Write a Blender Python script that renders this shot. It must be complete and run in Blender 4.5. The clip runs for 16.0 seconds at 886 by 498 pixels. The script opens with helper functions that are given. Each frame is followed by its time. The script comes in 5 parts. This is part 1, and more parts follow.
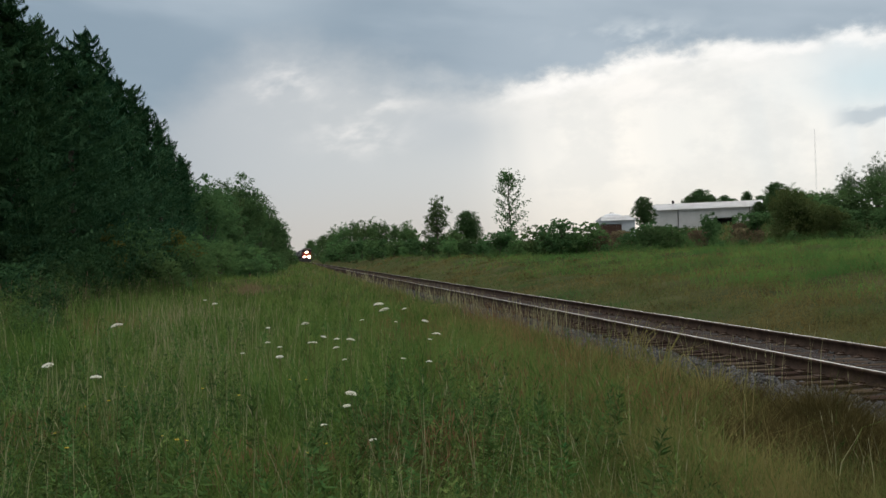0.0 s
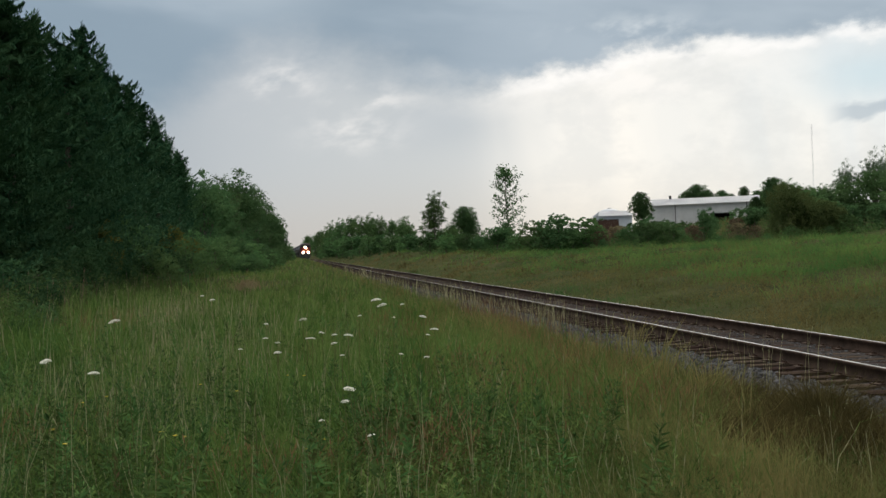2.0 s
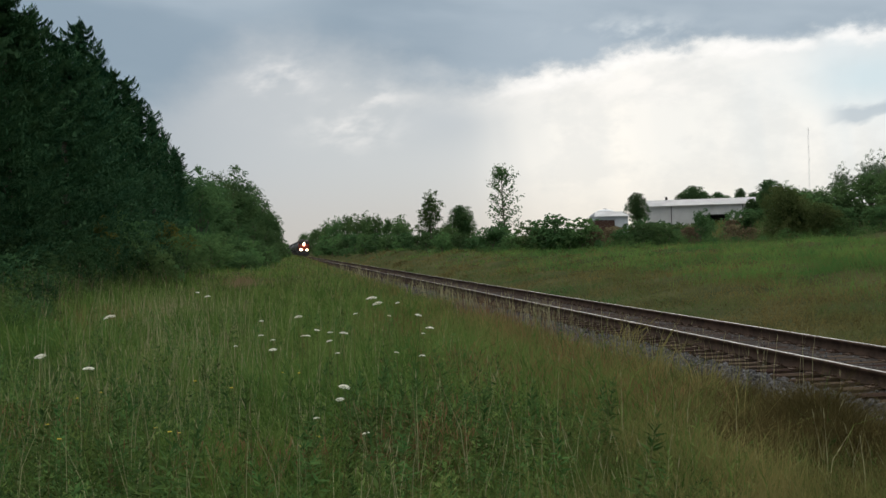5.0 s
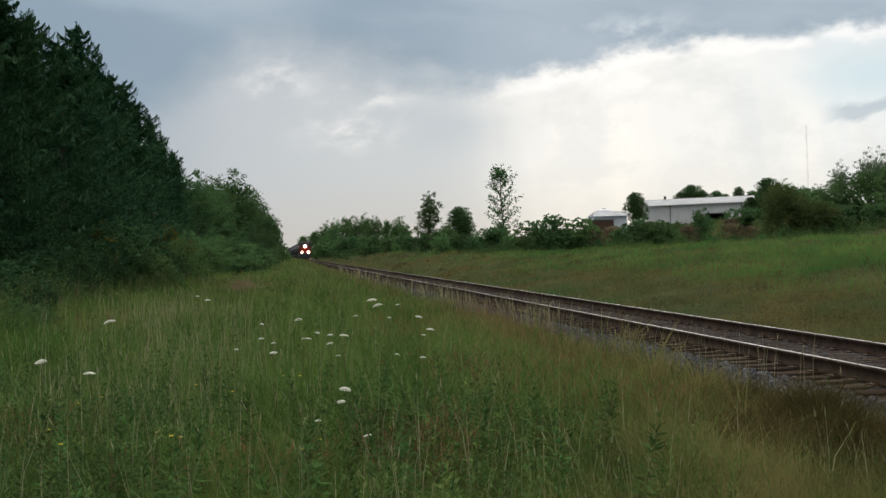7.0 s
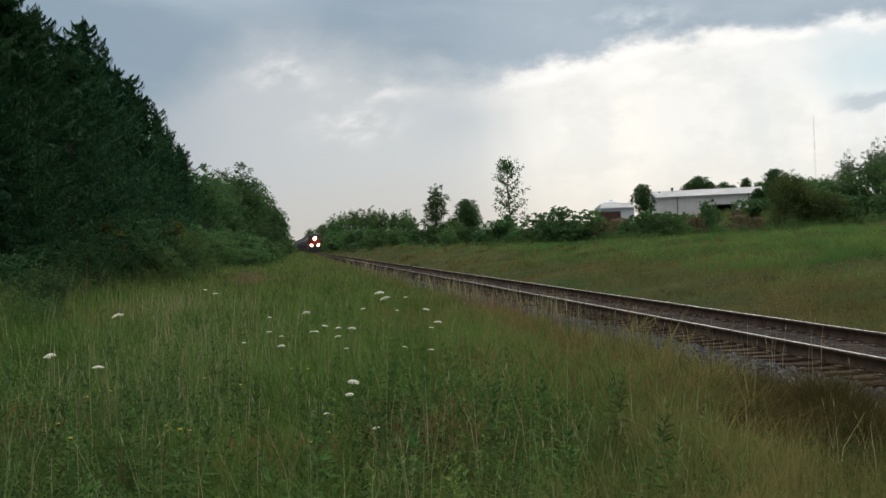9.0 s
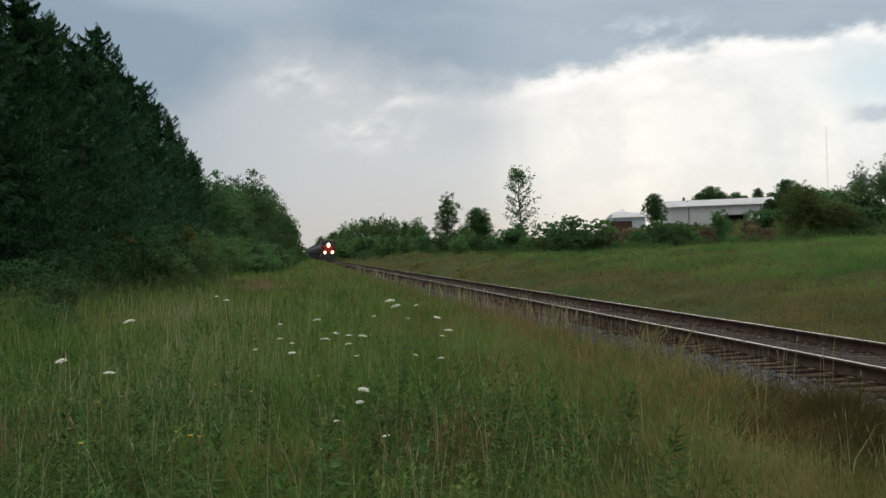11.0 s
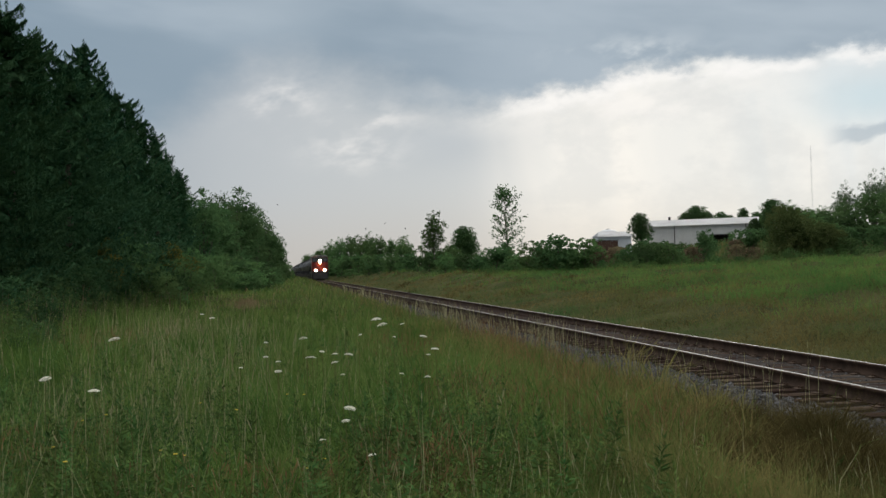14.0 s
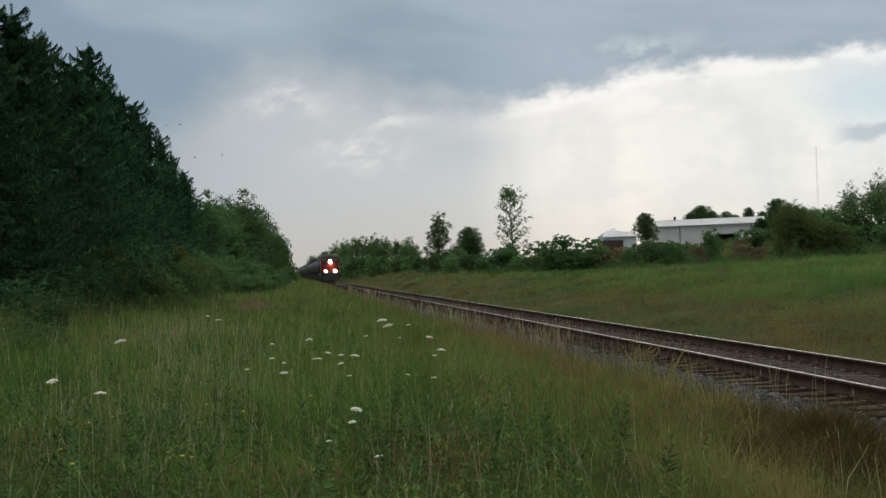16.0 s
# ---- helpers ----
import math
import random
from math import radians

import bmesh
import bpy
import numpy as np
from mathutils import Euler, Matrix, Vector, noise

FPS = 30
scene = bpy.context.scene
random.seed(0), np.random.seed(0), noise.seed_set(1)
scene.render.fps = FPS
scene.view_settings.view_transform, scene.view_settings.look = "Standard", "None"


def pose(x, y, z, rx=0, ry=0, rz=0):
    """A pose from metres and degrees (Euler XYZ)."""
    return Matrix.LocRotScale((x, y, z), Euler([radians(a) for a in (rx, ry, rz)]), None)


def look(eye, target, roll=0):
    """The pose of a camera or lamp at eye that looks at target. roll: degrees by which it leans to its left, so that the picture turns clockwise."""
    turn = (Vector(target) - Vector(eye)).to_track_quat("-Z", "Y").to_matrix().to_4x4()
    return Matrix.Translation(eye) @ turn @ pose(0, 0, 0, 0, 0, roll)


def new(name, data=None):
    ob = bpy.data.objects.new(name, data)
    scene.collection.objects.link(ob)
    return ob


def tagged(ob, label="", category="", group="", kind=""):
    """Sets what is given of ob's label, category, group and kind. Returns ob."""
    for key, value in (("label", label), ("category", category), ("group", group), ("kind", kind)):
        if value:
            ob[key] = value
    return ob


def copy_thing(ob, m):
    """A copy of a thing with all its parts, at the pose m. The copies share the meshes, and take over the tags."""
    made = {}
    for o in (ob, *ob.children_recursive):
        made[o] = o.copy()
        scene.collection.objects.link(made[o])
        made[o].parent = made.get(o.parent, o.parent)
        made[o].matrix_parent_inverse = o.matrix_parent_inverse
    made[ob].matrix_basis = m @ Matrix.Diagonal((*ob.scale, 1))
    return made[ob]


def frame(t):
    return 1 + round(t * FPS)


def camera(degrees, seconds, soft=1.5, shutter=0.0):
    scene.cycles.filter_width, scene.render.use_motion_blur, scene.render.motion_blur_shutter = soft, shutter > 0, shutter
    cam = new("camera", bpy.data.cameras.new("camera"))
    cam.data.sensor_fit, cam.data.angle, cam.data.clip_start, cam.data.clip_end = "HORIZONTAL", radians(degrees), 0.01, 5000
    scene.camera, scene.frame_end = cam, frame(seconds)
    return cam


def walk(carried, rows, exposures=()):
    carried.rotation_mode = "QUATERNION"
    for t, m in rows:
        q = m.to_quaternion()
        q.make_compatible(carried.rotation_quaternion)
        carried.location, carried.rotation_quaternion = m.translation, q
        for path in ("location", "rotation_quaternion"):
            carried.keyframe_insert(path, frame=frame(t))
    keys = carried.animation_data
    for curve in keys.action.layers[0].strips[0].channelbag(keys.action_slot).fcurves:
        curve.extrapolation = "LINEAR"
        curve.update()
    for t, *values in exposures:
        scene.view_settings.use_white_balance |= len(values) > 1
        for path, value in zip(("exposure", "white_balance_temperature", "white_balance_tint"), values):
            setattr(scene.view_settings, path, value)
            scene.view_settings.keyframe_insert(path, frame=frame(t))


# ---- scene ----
EYE = (0.0, 0.0, 1.5)
cam = camera(40.94, 16.0, soft=1.5)


def held(t, rx, ry, rz):
    """The hand-held camera: it drifts two centimetres to the left and sways."""
    return t, pose(-0.0015 * t, 0.0, 1.5, rx, ry, rz)


walk(cam, [
    held(0, 90.196, 2.000, -7.626), held(0.5, 90.116, 1.986, -7.627), held(1, 90.056, 2.078, -7.700),
    held(1.5, 89.982, 2.175, -7.735), held(2, 89.979, 2.089, -7.756), held(2.5, 90.199, 1.878, -7.794),
    held(3, 90.227, 1.756, -7.812), held(3.5, 90.176, 1.711, -7.837), held(4, 89.999, 1.631, -7.840),
    held(6.5, 89.894, 1.485, -8.169), held(7, 89.984, 2.075, -7.999), held(7.5, 89.942, 2.360, -7.859),
    held(8, 89.831, 2.456, -7.905), held(8.5, 89.742, 2.466, -7.889), held(9, 89.637, 2.333, -7.661),
    held(11.5, 90.416, 1.920, -7.116), held(12, 90.868, 1.704, -7.359), held(12.5, 90.768, 1.728, -7.642),
    held(13, 90.643, 1.786, -7.512), held(13.5, 90.873, 1.637, -7.766), held(14, 90.931, 1.738, -7.805),
    held(14.5, 90.710, 1.678, -7.807), held(15, 90.726, 1.734, -7.682), held(15.5, 90.868, 1.886, -7.552),
    held(16, 90.980, 1.975, -7.548)], exposures=[(0, 0.0), (4, 0.0), (7, 0.04), (11.5, 0.03), (13, -0.06), (16, -0.08)])

# ---- world, sun ----
SUN_AZ, SUN_EL = radians(20), radians(32)
sun = new("sun", bpy.data.lights.new("sun", "SUN"))
sun.data.energy, sun.data.angle, sun.data.color = 1.5, radians(25), (1.0, 0.95, 0.86)
sun.matrix_world = look((100 * math.sin(SUN_AZ) * math.cos(SUN_EL), 100 * math.cos(SUN_AZ) * math.cos(SUN_EL), 100 * math.sin(SUN_EL)), (0, 0, 0))


def overcast():
    """A storm-cloud deck with a bright ragged edge over a pale, hazy gap near the horizon."""
    w = bpy.data.worlds.new("sky")
    w.use_nodes = True
    scene.world = w
    nt = w.node_tree
    nt.nodes.clear()
    N, Lk = nt.nodes.new, nt.links.new

    def put(sock, v):
        if hasattr(v, "node"):
            Lk(v, sock)
        else:
            sock.default_value = v

    def math_(op, a, b=0.0):
        n = N("ShaderNodeMath")
        n.operation = op
        put(n.inputs[0], a), put(n.inputs[1], b)
        return n.outputs[0]

    def vec(a, b, c):
        n = N("ShaderNodeCombineXYZ")
        put(n.inputs[0], a), put(n.inputs[1], b), put(n.inputs[2], c)
        return n.outputs[0]

    def noise_(v, scale, detail=5.0, rough=0.55):
        n = N("ShaderNodeTexNoise")
        put(n.inputs["Vector"], v)
        n.inputs["Scale"].default_value, n.inputs["Detail"].default_value, n.inputs["Roughness"].default_value = scale, detail, rough
        return n.outputs["Fac"]

    def step(v, lo, hi, kind="SMOOTHSTEP"):
        n = N("ShaderNodeMapRange")
        n.interpolation_type = kind
        put(n.inputs[0], v), put(n.inputs[1], lo), put(n.inputs[2], hi)
        return n.outputs[0]

    def ramp(v, lo, hi, stops):
        n = N("ShaderNodeValToRGB")
        n.color_ramp.interpolation = "B_SPLINE" if len(stops) > 3 else "LINEAR"
        els = n.color_ramp.elements
        while len(els) < len(stops):
            els.new(0.5)
        for e, (at, col) in zip(els, stops):
            e.position, e.color = (at - lo) / (hi - lo), (*col, 1)
        put(n.inputs[0], step(v, lo, hi, "LINEAR"))
        return n.outputs[0]

    def mix(f, a, b):
        n = N("ShaderNodeMix")
        n.data_type = "RGBA"
        put(n.inputs[0], f)
        put(n.inputs[6], a if hasattr(a, "node") else (*a, 1)), put(n.inputs[7], b if hasattr(b, "node") else (*b, 1))
        return n.outputs[2]

    sep = N("ShaderNodeSeparateXYZ")
    Lk(N("ShaderNodeTexCoord").outputs["Generated"], sep.inputs[0])
    az = math_("ARCTAN2", sep.outputs[0], sep.outputs[1])
    el = math_("ARCSINE", sep.outputs[2])
    def blob(a0, e0, wa, we, power=1.0):
        """A soft oval patch of the sky round an azimuth and an elevation."""
        q = math_("ADD", math_("POWER", math_("ABSOLUTE", math_("DIVIDE", math_("SUBTRACT", az, a0), wa)), 2.0), math_("POWER", math_("ABSOLUTE", math_("DIVIDE", math_("SUBTRACT", el, e0), we)), 2.0))
        return math_("MULTIPLY", math_("POWER", 2.718, math_("MULTIPLY", q, -1.0)), power)

    wob = noise_(vec(math_("MULTIPLY", az, 17.0), math_("MULTIPLY", el, 26.0), 3.1), 1.0, 6.0, 0.60)
    soft = noise_(vec(math_("MULTIPLY", az, 4.2), math_("MULTIPLY", math_("ADD", el, math_("MULTIPLY", az, 0.12)), 15.0), 7.7), 1.0, 4.0, 0.5)
    puffs = noise_(vec(math_("MULTIPLY", az, 24.0), math_("MULTIPLY", math_("SUBTRACT", el, math_("MULTIPLY", az, 0.15)), 44.0), 1.4), 1.0, 4.0, 0.52)
    shafts = noise_(vec(math_("MULTIPLY", math_("ADD", az, math_("MULTIPLY", el, 0.12)), 19.0), math_("MULTIPLY", el, 1.5), 0.0), 1.0, 2.0, 0.5)
    # height of the deck's lower edge round the horizon
    g = lambda v: (v / 0.3,) * 3
    edge = math_("MULTIPLY", ramp(az, -0.3, 0.6, [(-0.3, g(0.05)), (-0.12, g(0.085)), (-0.05, g(0.142)), (0.0, g(0.163)), (0.05, g(0.148)), (0.1, g(0.136)),
                                                  (0.19, g(0.130)), (0.235, g(0.145)), (0.33, g(0.157)), (0.45, g(0.160)), (0.6, g(0.166))]), 0.3)
    edge = math_("ADD", edge, math_("MULTIPLY", math_("SUBTRACT", wob, 0.5), 0.050))
    crisp = step(az, 0.05, 0.24)
    width = math_("SUBTRACT", 0.046, math_("MULTIPLY", crisp, 0.034))
    deck = step(el, math_("SUBTRACT", edge, math_("MULTIPLY", width, 0.45)), math_("ADD", edge, width))
    dark = mix(step(soft, 0.36, 0.66), (0.262, 0.345, 0.425), (0.395, 0.475, 0.552))
    dark = mix(blob(-0.01, 0.215, 0.06, 0.03, 0.55), dark, (0.47, 0.545, 0.61))
    dark = mix(blob(0.12, 0.165, 0.10, 0.026, 0.55), dark, (0.245, 0.325, 0.405))
    dark = mix(math_("MULTIPLY", blob(0.30, 0.172, 0.05, 0.012), step(puffs, 0.42, 0.62)), dark, (0.62, 0.68, 0.72))
    high = step(el, 0.26, 0.75)
    dark = mix(high, dark, mix(step(wob, 0.3, 0.7), (1.10, 1.11, 1.12), (1.58, 1.57, 1.55)))
    gap = ramp(az, -0.9, 1.2, [(-0.9, (0.90, 0.94, 0.98)), (-0.45, (0.45, 0.50, 0.56)), (-0.12, (0.38, 0.43, 0.48)), (-0.04, (0.51, 0.545, 0.58)), (0.06, (0.56, 0.59, 0.61)), (0.15, (0.57, 0.60, 0.62)),
                               (0.205, (0.80, 0.80, 0.78)), (0.24, (0.95, 0.925, 0.875)), (0.36, (0.91, 0.90, 0.86)), (0.46, (0.70, 0.76, 0.79)), (1.2, (0.90, 0.93, 0.96))])
    # lit puffs under the deck, the grey veil beside them, the pale blue hole at the far end
    lit = math_("MULTIPLY", step(puffs, 0.40, 0.66), math_("MAXIMUM", blob(0.005, 0.146, 0.032, 0.022), math_("MAXIMUM", blob(0.078, 0.128, 0.034, 0.012), blob(0.068, 0.102, 0.036, 0.016))))
    gap = mix(math_("MULTIPLY", lit, 0.85), gap, (0.90, 0.88, 0.86))
    gap = mix(math_("MULTIPLY", blob(0.145, 0.108, 0.05, 0.026, 0.6), step(soft, 0.25, 0.6)), gap, (0.47, 0.52, 0.57))
    gap = mix(math_("MULTIPLY", math_("MULTIPLY", step(shafts, 0.38, 0.68), step(az, 0.15, 0.25)), math_("MULTIPLY", step(el, 0.17, 0.09), 0.6)), gap, (1.05, 1.0, 0.92))
    gap = mix(math_("MULTIPLY", math_("MULTIPLY", step(wob, 0.60, 0.38), step(az, 0.17, 0.24)), 0.42), gap, (0.70, 0.715, 0.715))
    gap = mix(math_("MULTIPLY", math_("MULTIPLY", step(puffs, 0.40, 0.68), blob(0.30, 0.135, 0.13, 0.022)), 0.7), gap, (1.04, 1.0, 0.95))
    gap = mix(blob(0.49, 0.125, 0.05, 0.022, 0.8), gap, (0.60, 0.74, 0.80))
    warm = mix(step(az, 0.1, 0.3), (0.535, 0.512, 0.485), (0.76, 0.728, 0.665))
    warm = mix(step(az, 0.34, 0.5), warm, (0.66, 0.68, 0.665))
    gap = mix(math_("MULTIPLY", step(el, 0.080, -0.01), 0.8), gap, warm)
    # two dark scraps of cloud under the bright part
    tilt = math_("ADD", el, math_("MULTIPLY", math_("SUBTRACT", puffs, 0.5), 0.03))
    streak = math_("MULTIPLY", step(math_("ABSOLUTE", math_("SUBTRACT", tilt, math_("ADD", 0.098, math_("MULTIPLY", math_("SUBTRACT", az, 0.47), 0.22)))), 0.010, 0.002), step(az, 0.446, 0.474))
    gap = mix(math_("MULTIPLY", streak, math_("SUBTRACT", 0.75, math_("MULTIPLY", step(az, 0.56, 0.75), 0.75))), gap, (0.42, 0.50, 0.57))
    cloud = mix(deck, gap, dark)
    rim = math_("MULTIPLY", math_("MULTIPLY", step(math_("ABSOLUTE", math_("SUBTRACT", el, math_("SUBTRACT", edge, 0.004))), 0.011, 0.001), step(az, 0.16, 0.24)), math_("MULTIPLY", step(puffs, 0.3, 0.6), 0.6))
    cloud = mix(rim, cloud, (1.08, 1.05, 1.02))
    sky = N("ShaderNodeTexSky")
    sky.sky_type, sky.sun_disc, sky.sun_elevation, sky.sun_rotation = "NISHITA", False, SUN_EL, SUN_AZ
    clear = N("ShaderNodeVectorMath")
    clear.operation = "SCALE"
    Lk(sky.outputs[0], clear.inputs[0])
    clear.inputs["Scale"].default_value = 0.08
    bg = N("ShaderNodeBackground")
    Lk(mix(0.94, clear.outputs[0], cloud), bg.inputs[0])
    bg.inputs[1].default_value = 1.0
    Lk(bg.outputs[0], N("ShaderNodeOutputWorld").inputs[0])


overcast()


# ---- materials ----
def material(name, a, b, scale=3.0, rough=0.8, metal=0.0, bump=0.0, bump_scale=30.0, vary=0.0, island=False, stretch=(1, 1, 1), translucent=0.0, spec=0.3, pick=0.6, span=(0.5, 0.95), mid=0.45):
    """A surface between two colours a and b by noise at two scales, with a fine relief."""
    m = bpy.data.materials.new(name)
    m.use_nodes = True
    nt = m.node_tree
    nt.nodes.clear()
    N, Lk = nt.nodes.new, nt.links.new
    out, p = N("ShaderNodeOutputMaterial"), N("ShaderNodeBsdfPrincipled")
    tc, mp = N("ShaderNodeTexCoord"), N("ShaderNodeMapping")
    mp.inputs["Scale"].default_value = stretch
    Lk(tc.outputs["Object"], mp.inputs[0])
    n1, n2 = N("ShaderNodeTexNoise"), N("ShaderNodeTexNoise")
    n1.inputs["Scale"].default_value, n1.inputs["Detail"].default_value = scale, 4
    n2.inputs["Scale"].default_value, n2.inputs["Detail"].default_value = scale * 9, 3
    Lk(mp.outputs[0], n1.inputs[0]), Lk(mp.outputs[0], n2.inputs[0])
    add = N("ShaderNodeMath")
    add.operation = "MULTIPLY_ADD"
    Lk(n2.outputs[0], add.inputs[0])
    add.inputs[1].default_value = mid
    Lk(n1.outputs[0], add.inputs[2])
    fac = N("ShaderNodeMapRange")
    fac.inputs[1].default_value, fac.inputs[2].default_value = span
    Lk(add.outputs[0], fac.inputs[0])
    f = fac.outputs[0]
    if island:
        geo, half = N("ShaderNodeNewGeometry"), N("ShaderNodeMix")
        half.inputs[0].default_value = pick
        Lk(f, half.inputs[2]), Lk(geo.outputs["Random Per Island"], half.inputs[3])
        f = half.outputs[0]
    mx = N("ShaderNodeMix")
    mx.data_type = "RGBA"
    Lk(f, mx.inputs[0])
    mx.inputs[6].default_value, mx.inputs[7].default_value = (*a, 1), (*b, 1)
    col = mx.outputs[2]
    if vary:
        oi, hsv, mr = N("ShaderNodeObjectInfo"), N("ShaderNodeHueSaturation"), N("ShaderNodeMapRange")
        mr.inputs[3].default_value, mr.inputs[4].default_value = 1 - vary, 1 + vary
        hue = N("ShaderNodeMapRange")
        hue.inputs[3].default_value, hue.inputs[4].default_value = 0.5 - vary * 0.06, 0.5 + vary * 0.06
        Lk(oi.outputs["Random"], mr.inputs[0]), Lk(oi.outputs["Random"], hue.inputs[0])
        Lk(mr.outputs[0], hsv.inputs["Value"]), Lk(hue.outputs[0], hsv.inputs["Hue"]), Lk(col, hsv.inputs["Color"])
        col = hsv.outputs[0]
    Lk(col, p.inputs["Base Color"])
    p.inputs["Roughness"].default_value, p.inputs["Metallic"].default_value = rough, metal
    p.inputs["Specular IOR Level"].default_value = spec
    if bump:
        bn, bp = N("ShaderNodeTexNoise"), N("ShaderNodeBump")
        bn.inputs["Scale"].default_value, bn.inputs["Detail"].default_value = bump_scale, 4
        Lk(mp.outputs[0], bn.inputs[0]), Lk(bn.outputs[0], bp.inputs["Height"])
        bp.inputs["Strength"].default_value, bp.inputs["Distance"].default_value = bump, 0.02
        Lk(bp.outputs[0], p.inputs["Normal"])
    shader = p.outputs[0]
    if translucent:
        tr, ms = N("ShaderNodeBsdfTranslucent"), N("ShaderNodeMixShader")
        Lk(col, tr.inputs[0])
        ms.inputs[0].default_value = translucent
        Lk(shader, ms.inputs[1]), Lk(tr.outputs[0], ms.inputs[2])
        shader = ms.outputs[0]
    Lk(shader, out.inputs[0])
    return m


def glow(name, colour, strength):
    m = bpy.data.materials.new(name)
    m.use_nodes = True
    p = m.node_tree.nodes["Principled BSDF"]
    p.inputs["Base Color"].default_value = (*colour, 1)
    p.inputs["Emission Color"].default_value, p.inputs["Emission Strength"].default_value = (*colour, 1), strength
    return m


def glass(name):
    return material(name, (0.012, 0.014, 0.016), (0.02, 0.022, 0.024), 2.0, 0.06, spec=0.6)


M_SOIL = material("meadow_soil", (0.032, 0.040, 0.018), (0.078, 0.078, 0.036), 0.35, 0.95, bump=0.5, bump_scale=9, spec=0.0)
M_GRASS = material("green_grass", (0.022, 0.066, 0.014), (0.142, 0.216, 0.052), 0.8, 0.6, island=True, translucent=0.25, spec=0.0, pick=0.45, span=(0.56, 0.88))
M_OLIVE = material("olive_grass", (0.064, 0.100, 0.028), (0.262, 0.216, 0.084), 0.9, 0.7, island=True, translucent=0.2, spec=0.0, pick=0.3, span=(0.58, 0.86))
M_BANK = material("bank_grass", (0.044, 0.108, 0.034), (0.162, 0.124, 0.050), 0.17, 0.7, island=True, translucent=0.5, spec=0.0, pick=0.10, span=(0.46, 0.68), mid=0.16)
M_CREST = material("crest_grass", (0.050, 0.128, 0.034), (0.130, 0.215, 0.056), 0.25, 0.65, island=True, translucent=0.5, spec=0.0, pick=0.2, span=(0.46, 0.68), mid=0.16)
M_REDTOP = material("red_panicle_grass", (0.13, 0.075, 0.036), (0.25, 0.150, 0.075), 1.5, 0.8, island=True, translucent=0.2, spec=0.0)
M_TUFT = material("pale_grass", (0.062, 0.130, 0.027), (0.235, 0.306, 0.098), 1.2, 0.5, island=True, translucent=0.35, spec=0.0)
M_RUST = material("brown_grass", (0.040, 0.036, 0.013), (0.118, 0.092, 0.036), 1.0, 0.8, island=True, translucent=0.15, spec=0.0, pick=0.3)
M_STRAW = material("dry_straw", (0.20, 0.185, 0.095), (0.38, 0.36, 0.205), 2.0, 0.8, island=True, spec=0.0)
M_WEED = material("weed_leaf", (0.024, 0.064, 0.020), (0.122, 0.184, 0.054), 2.0, 0.55, vary=0.35, island=True, translucent=0.22, spec=0.0, pick=0.45)
M_HERB = material("dark_herb_leaf", (0.018, 0.050, 0.018), (0.088, 0.142, 0.046), 2.5, 0.55, island=True, translucent=0.15, spec=0.0, pick=0.45)
M_STEM = material("weed_stem", (0.07, 0.09, 0.03), (0.13, 0.13, 0.05), 6.0, 0.7, spec=0.0)
M_DOCK = material("dock_seed", (0.065, 0.046, 0.024), (0.125, 0.085, 0.045), 5.0, 0.8, island=True, spec=0.0)
M_DRY = material("dry_brush", (0.085, 0.066, 0.040), (0.21, 0.165, 0.10), 0.8, 0.9, vary=0.3, island=True, translucent=0.3, spec=0.0, pick=0.35)
M_TAN = material("tan_grass", (0.17, 0.13, 0.075), (0.27, 0.21, 0.125), 1.5, 0.8, island=True, translucent=0.3, spec=0.0, pick=0.3)
M_UMBEL = material("white_umbel", (0.82, 0.80, 0.68), (0.90, 0.88, 0.78), 40.0, 0.8, translucent=0.2)
M_YELLOW = material("yellow_petal", (0.55, 0.40, 0.03), (0.70, 0.54, 0.06), 30.0, 0.7, translucent=0.2)
M_SPRUCE = material("spruce_needles", (0.013, 0.046, 0.024), (0.066, 0.134, 0.062), 1.3, 0.7, vary=0.15, island=True, translucent=0.1, spec=0.0, pick=0.2, span=(0.58, 0.88))
M_BARK = material("bark", (0.05, 0.04, 0.03), (0.13, 0.11, 0.09), 6.0, 0.9, bump=0.6, bump_scale=25, stretch=(1, 1, 0.25))
# dark end lifted: the far woods' haze is put into the leaf colour
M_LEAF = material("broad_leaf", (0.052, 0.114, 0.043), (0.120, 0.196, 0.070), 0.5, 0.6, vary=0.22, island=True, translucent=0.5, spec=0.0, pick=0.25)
M_LEAFD = material("thicket_leaf", (0.037, 0.088, 0.035), (0.098, 0.160, 0.062), 0.5, 0.6, vary=0.22, island=True, translucent=0.45, spec=0.0, pick=0.25)
M_LEAFY = material("turning_leaf", (0.07, 0.09, 0.022), (0.17, 0.15, 0.04), 0.7, 0.6, vary=0.2, island=True, translucent=0.25, spec=0.0)
# darker copy of the thicket leaf, with the spruces' shade put into it
M_SHADELEAF = material("shaded_leaf", (0.018, 0.050, 0.022), (0.062, 0.110, 0.044), 0.8, 0.6, vary=0.2, island=True, translucent=0.25, spec=0.0, pick=0.3)
M_OLIVELEAF = material("olive_leaf", (0.040, 0.070, 0.024), (0.110, 0.128, 0.046), 0.5, 0.6, island=True, translucent=0.4, spec=0.0, pick=0.25)
M_WILLOW = material("grey_leaf", (0.080, 0.125, 0.070), (0.175, 0.225, 0.145), 0.6, 0.6, island=True, translucent=0.4, spec=0.0, pick=0.3)
M_BALLAST = material("ballast_stone", (0.038, 0.038, 0.038), (0.165, 0.161, 0.160), 4.0, 0.9, island=True, bump=0.3, spec=0.0)
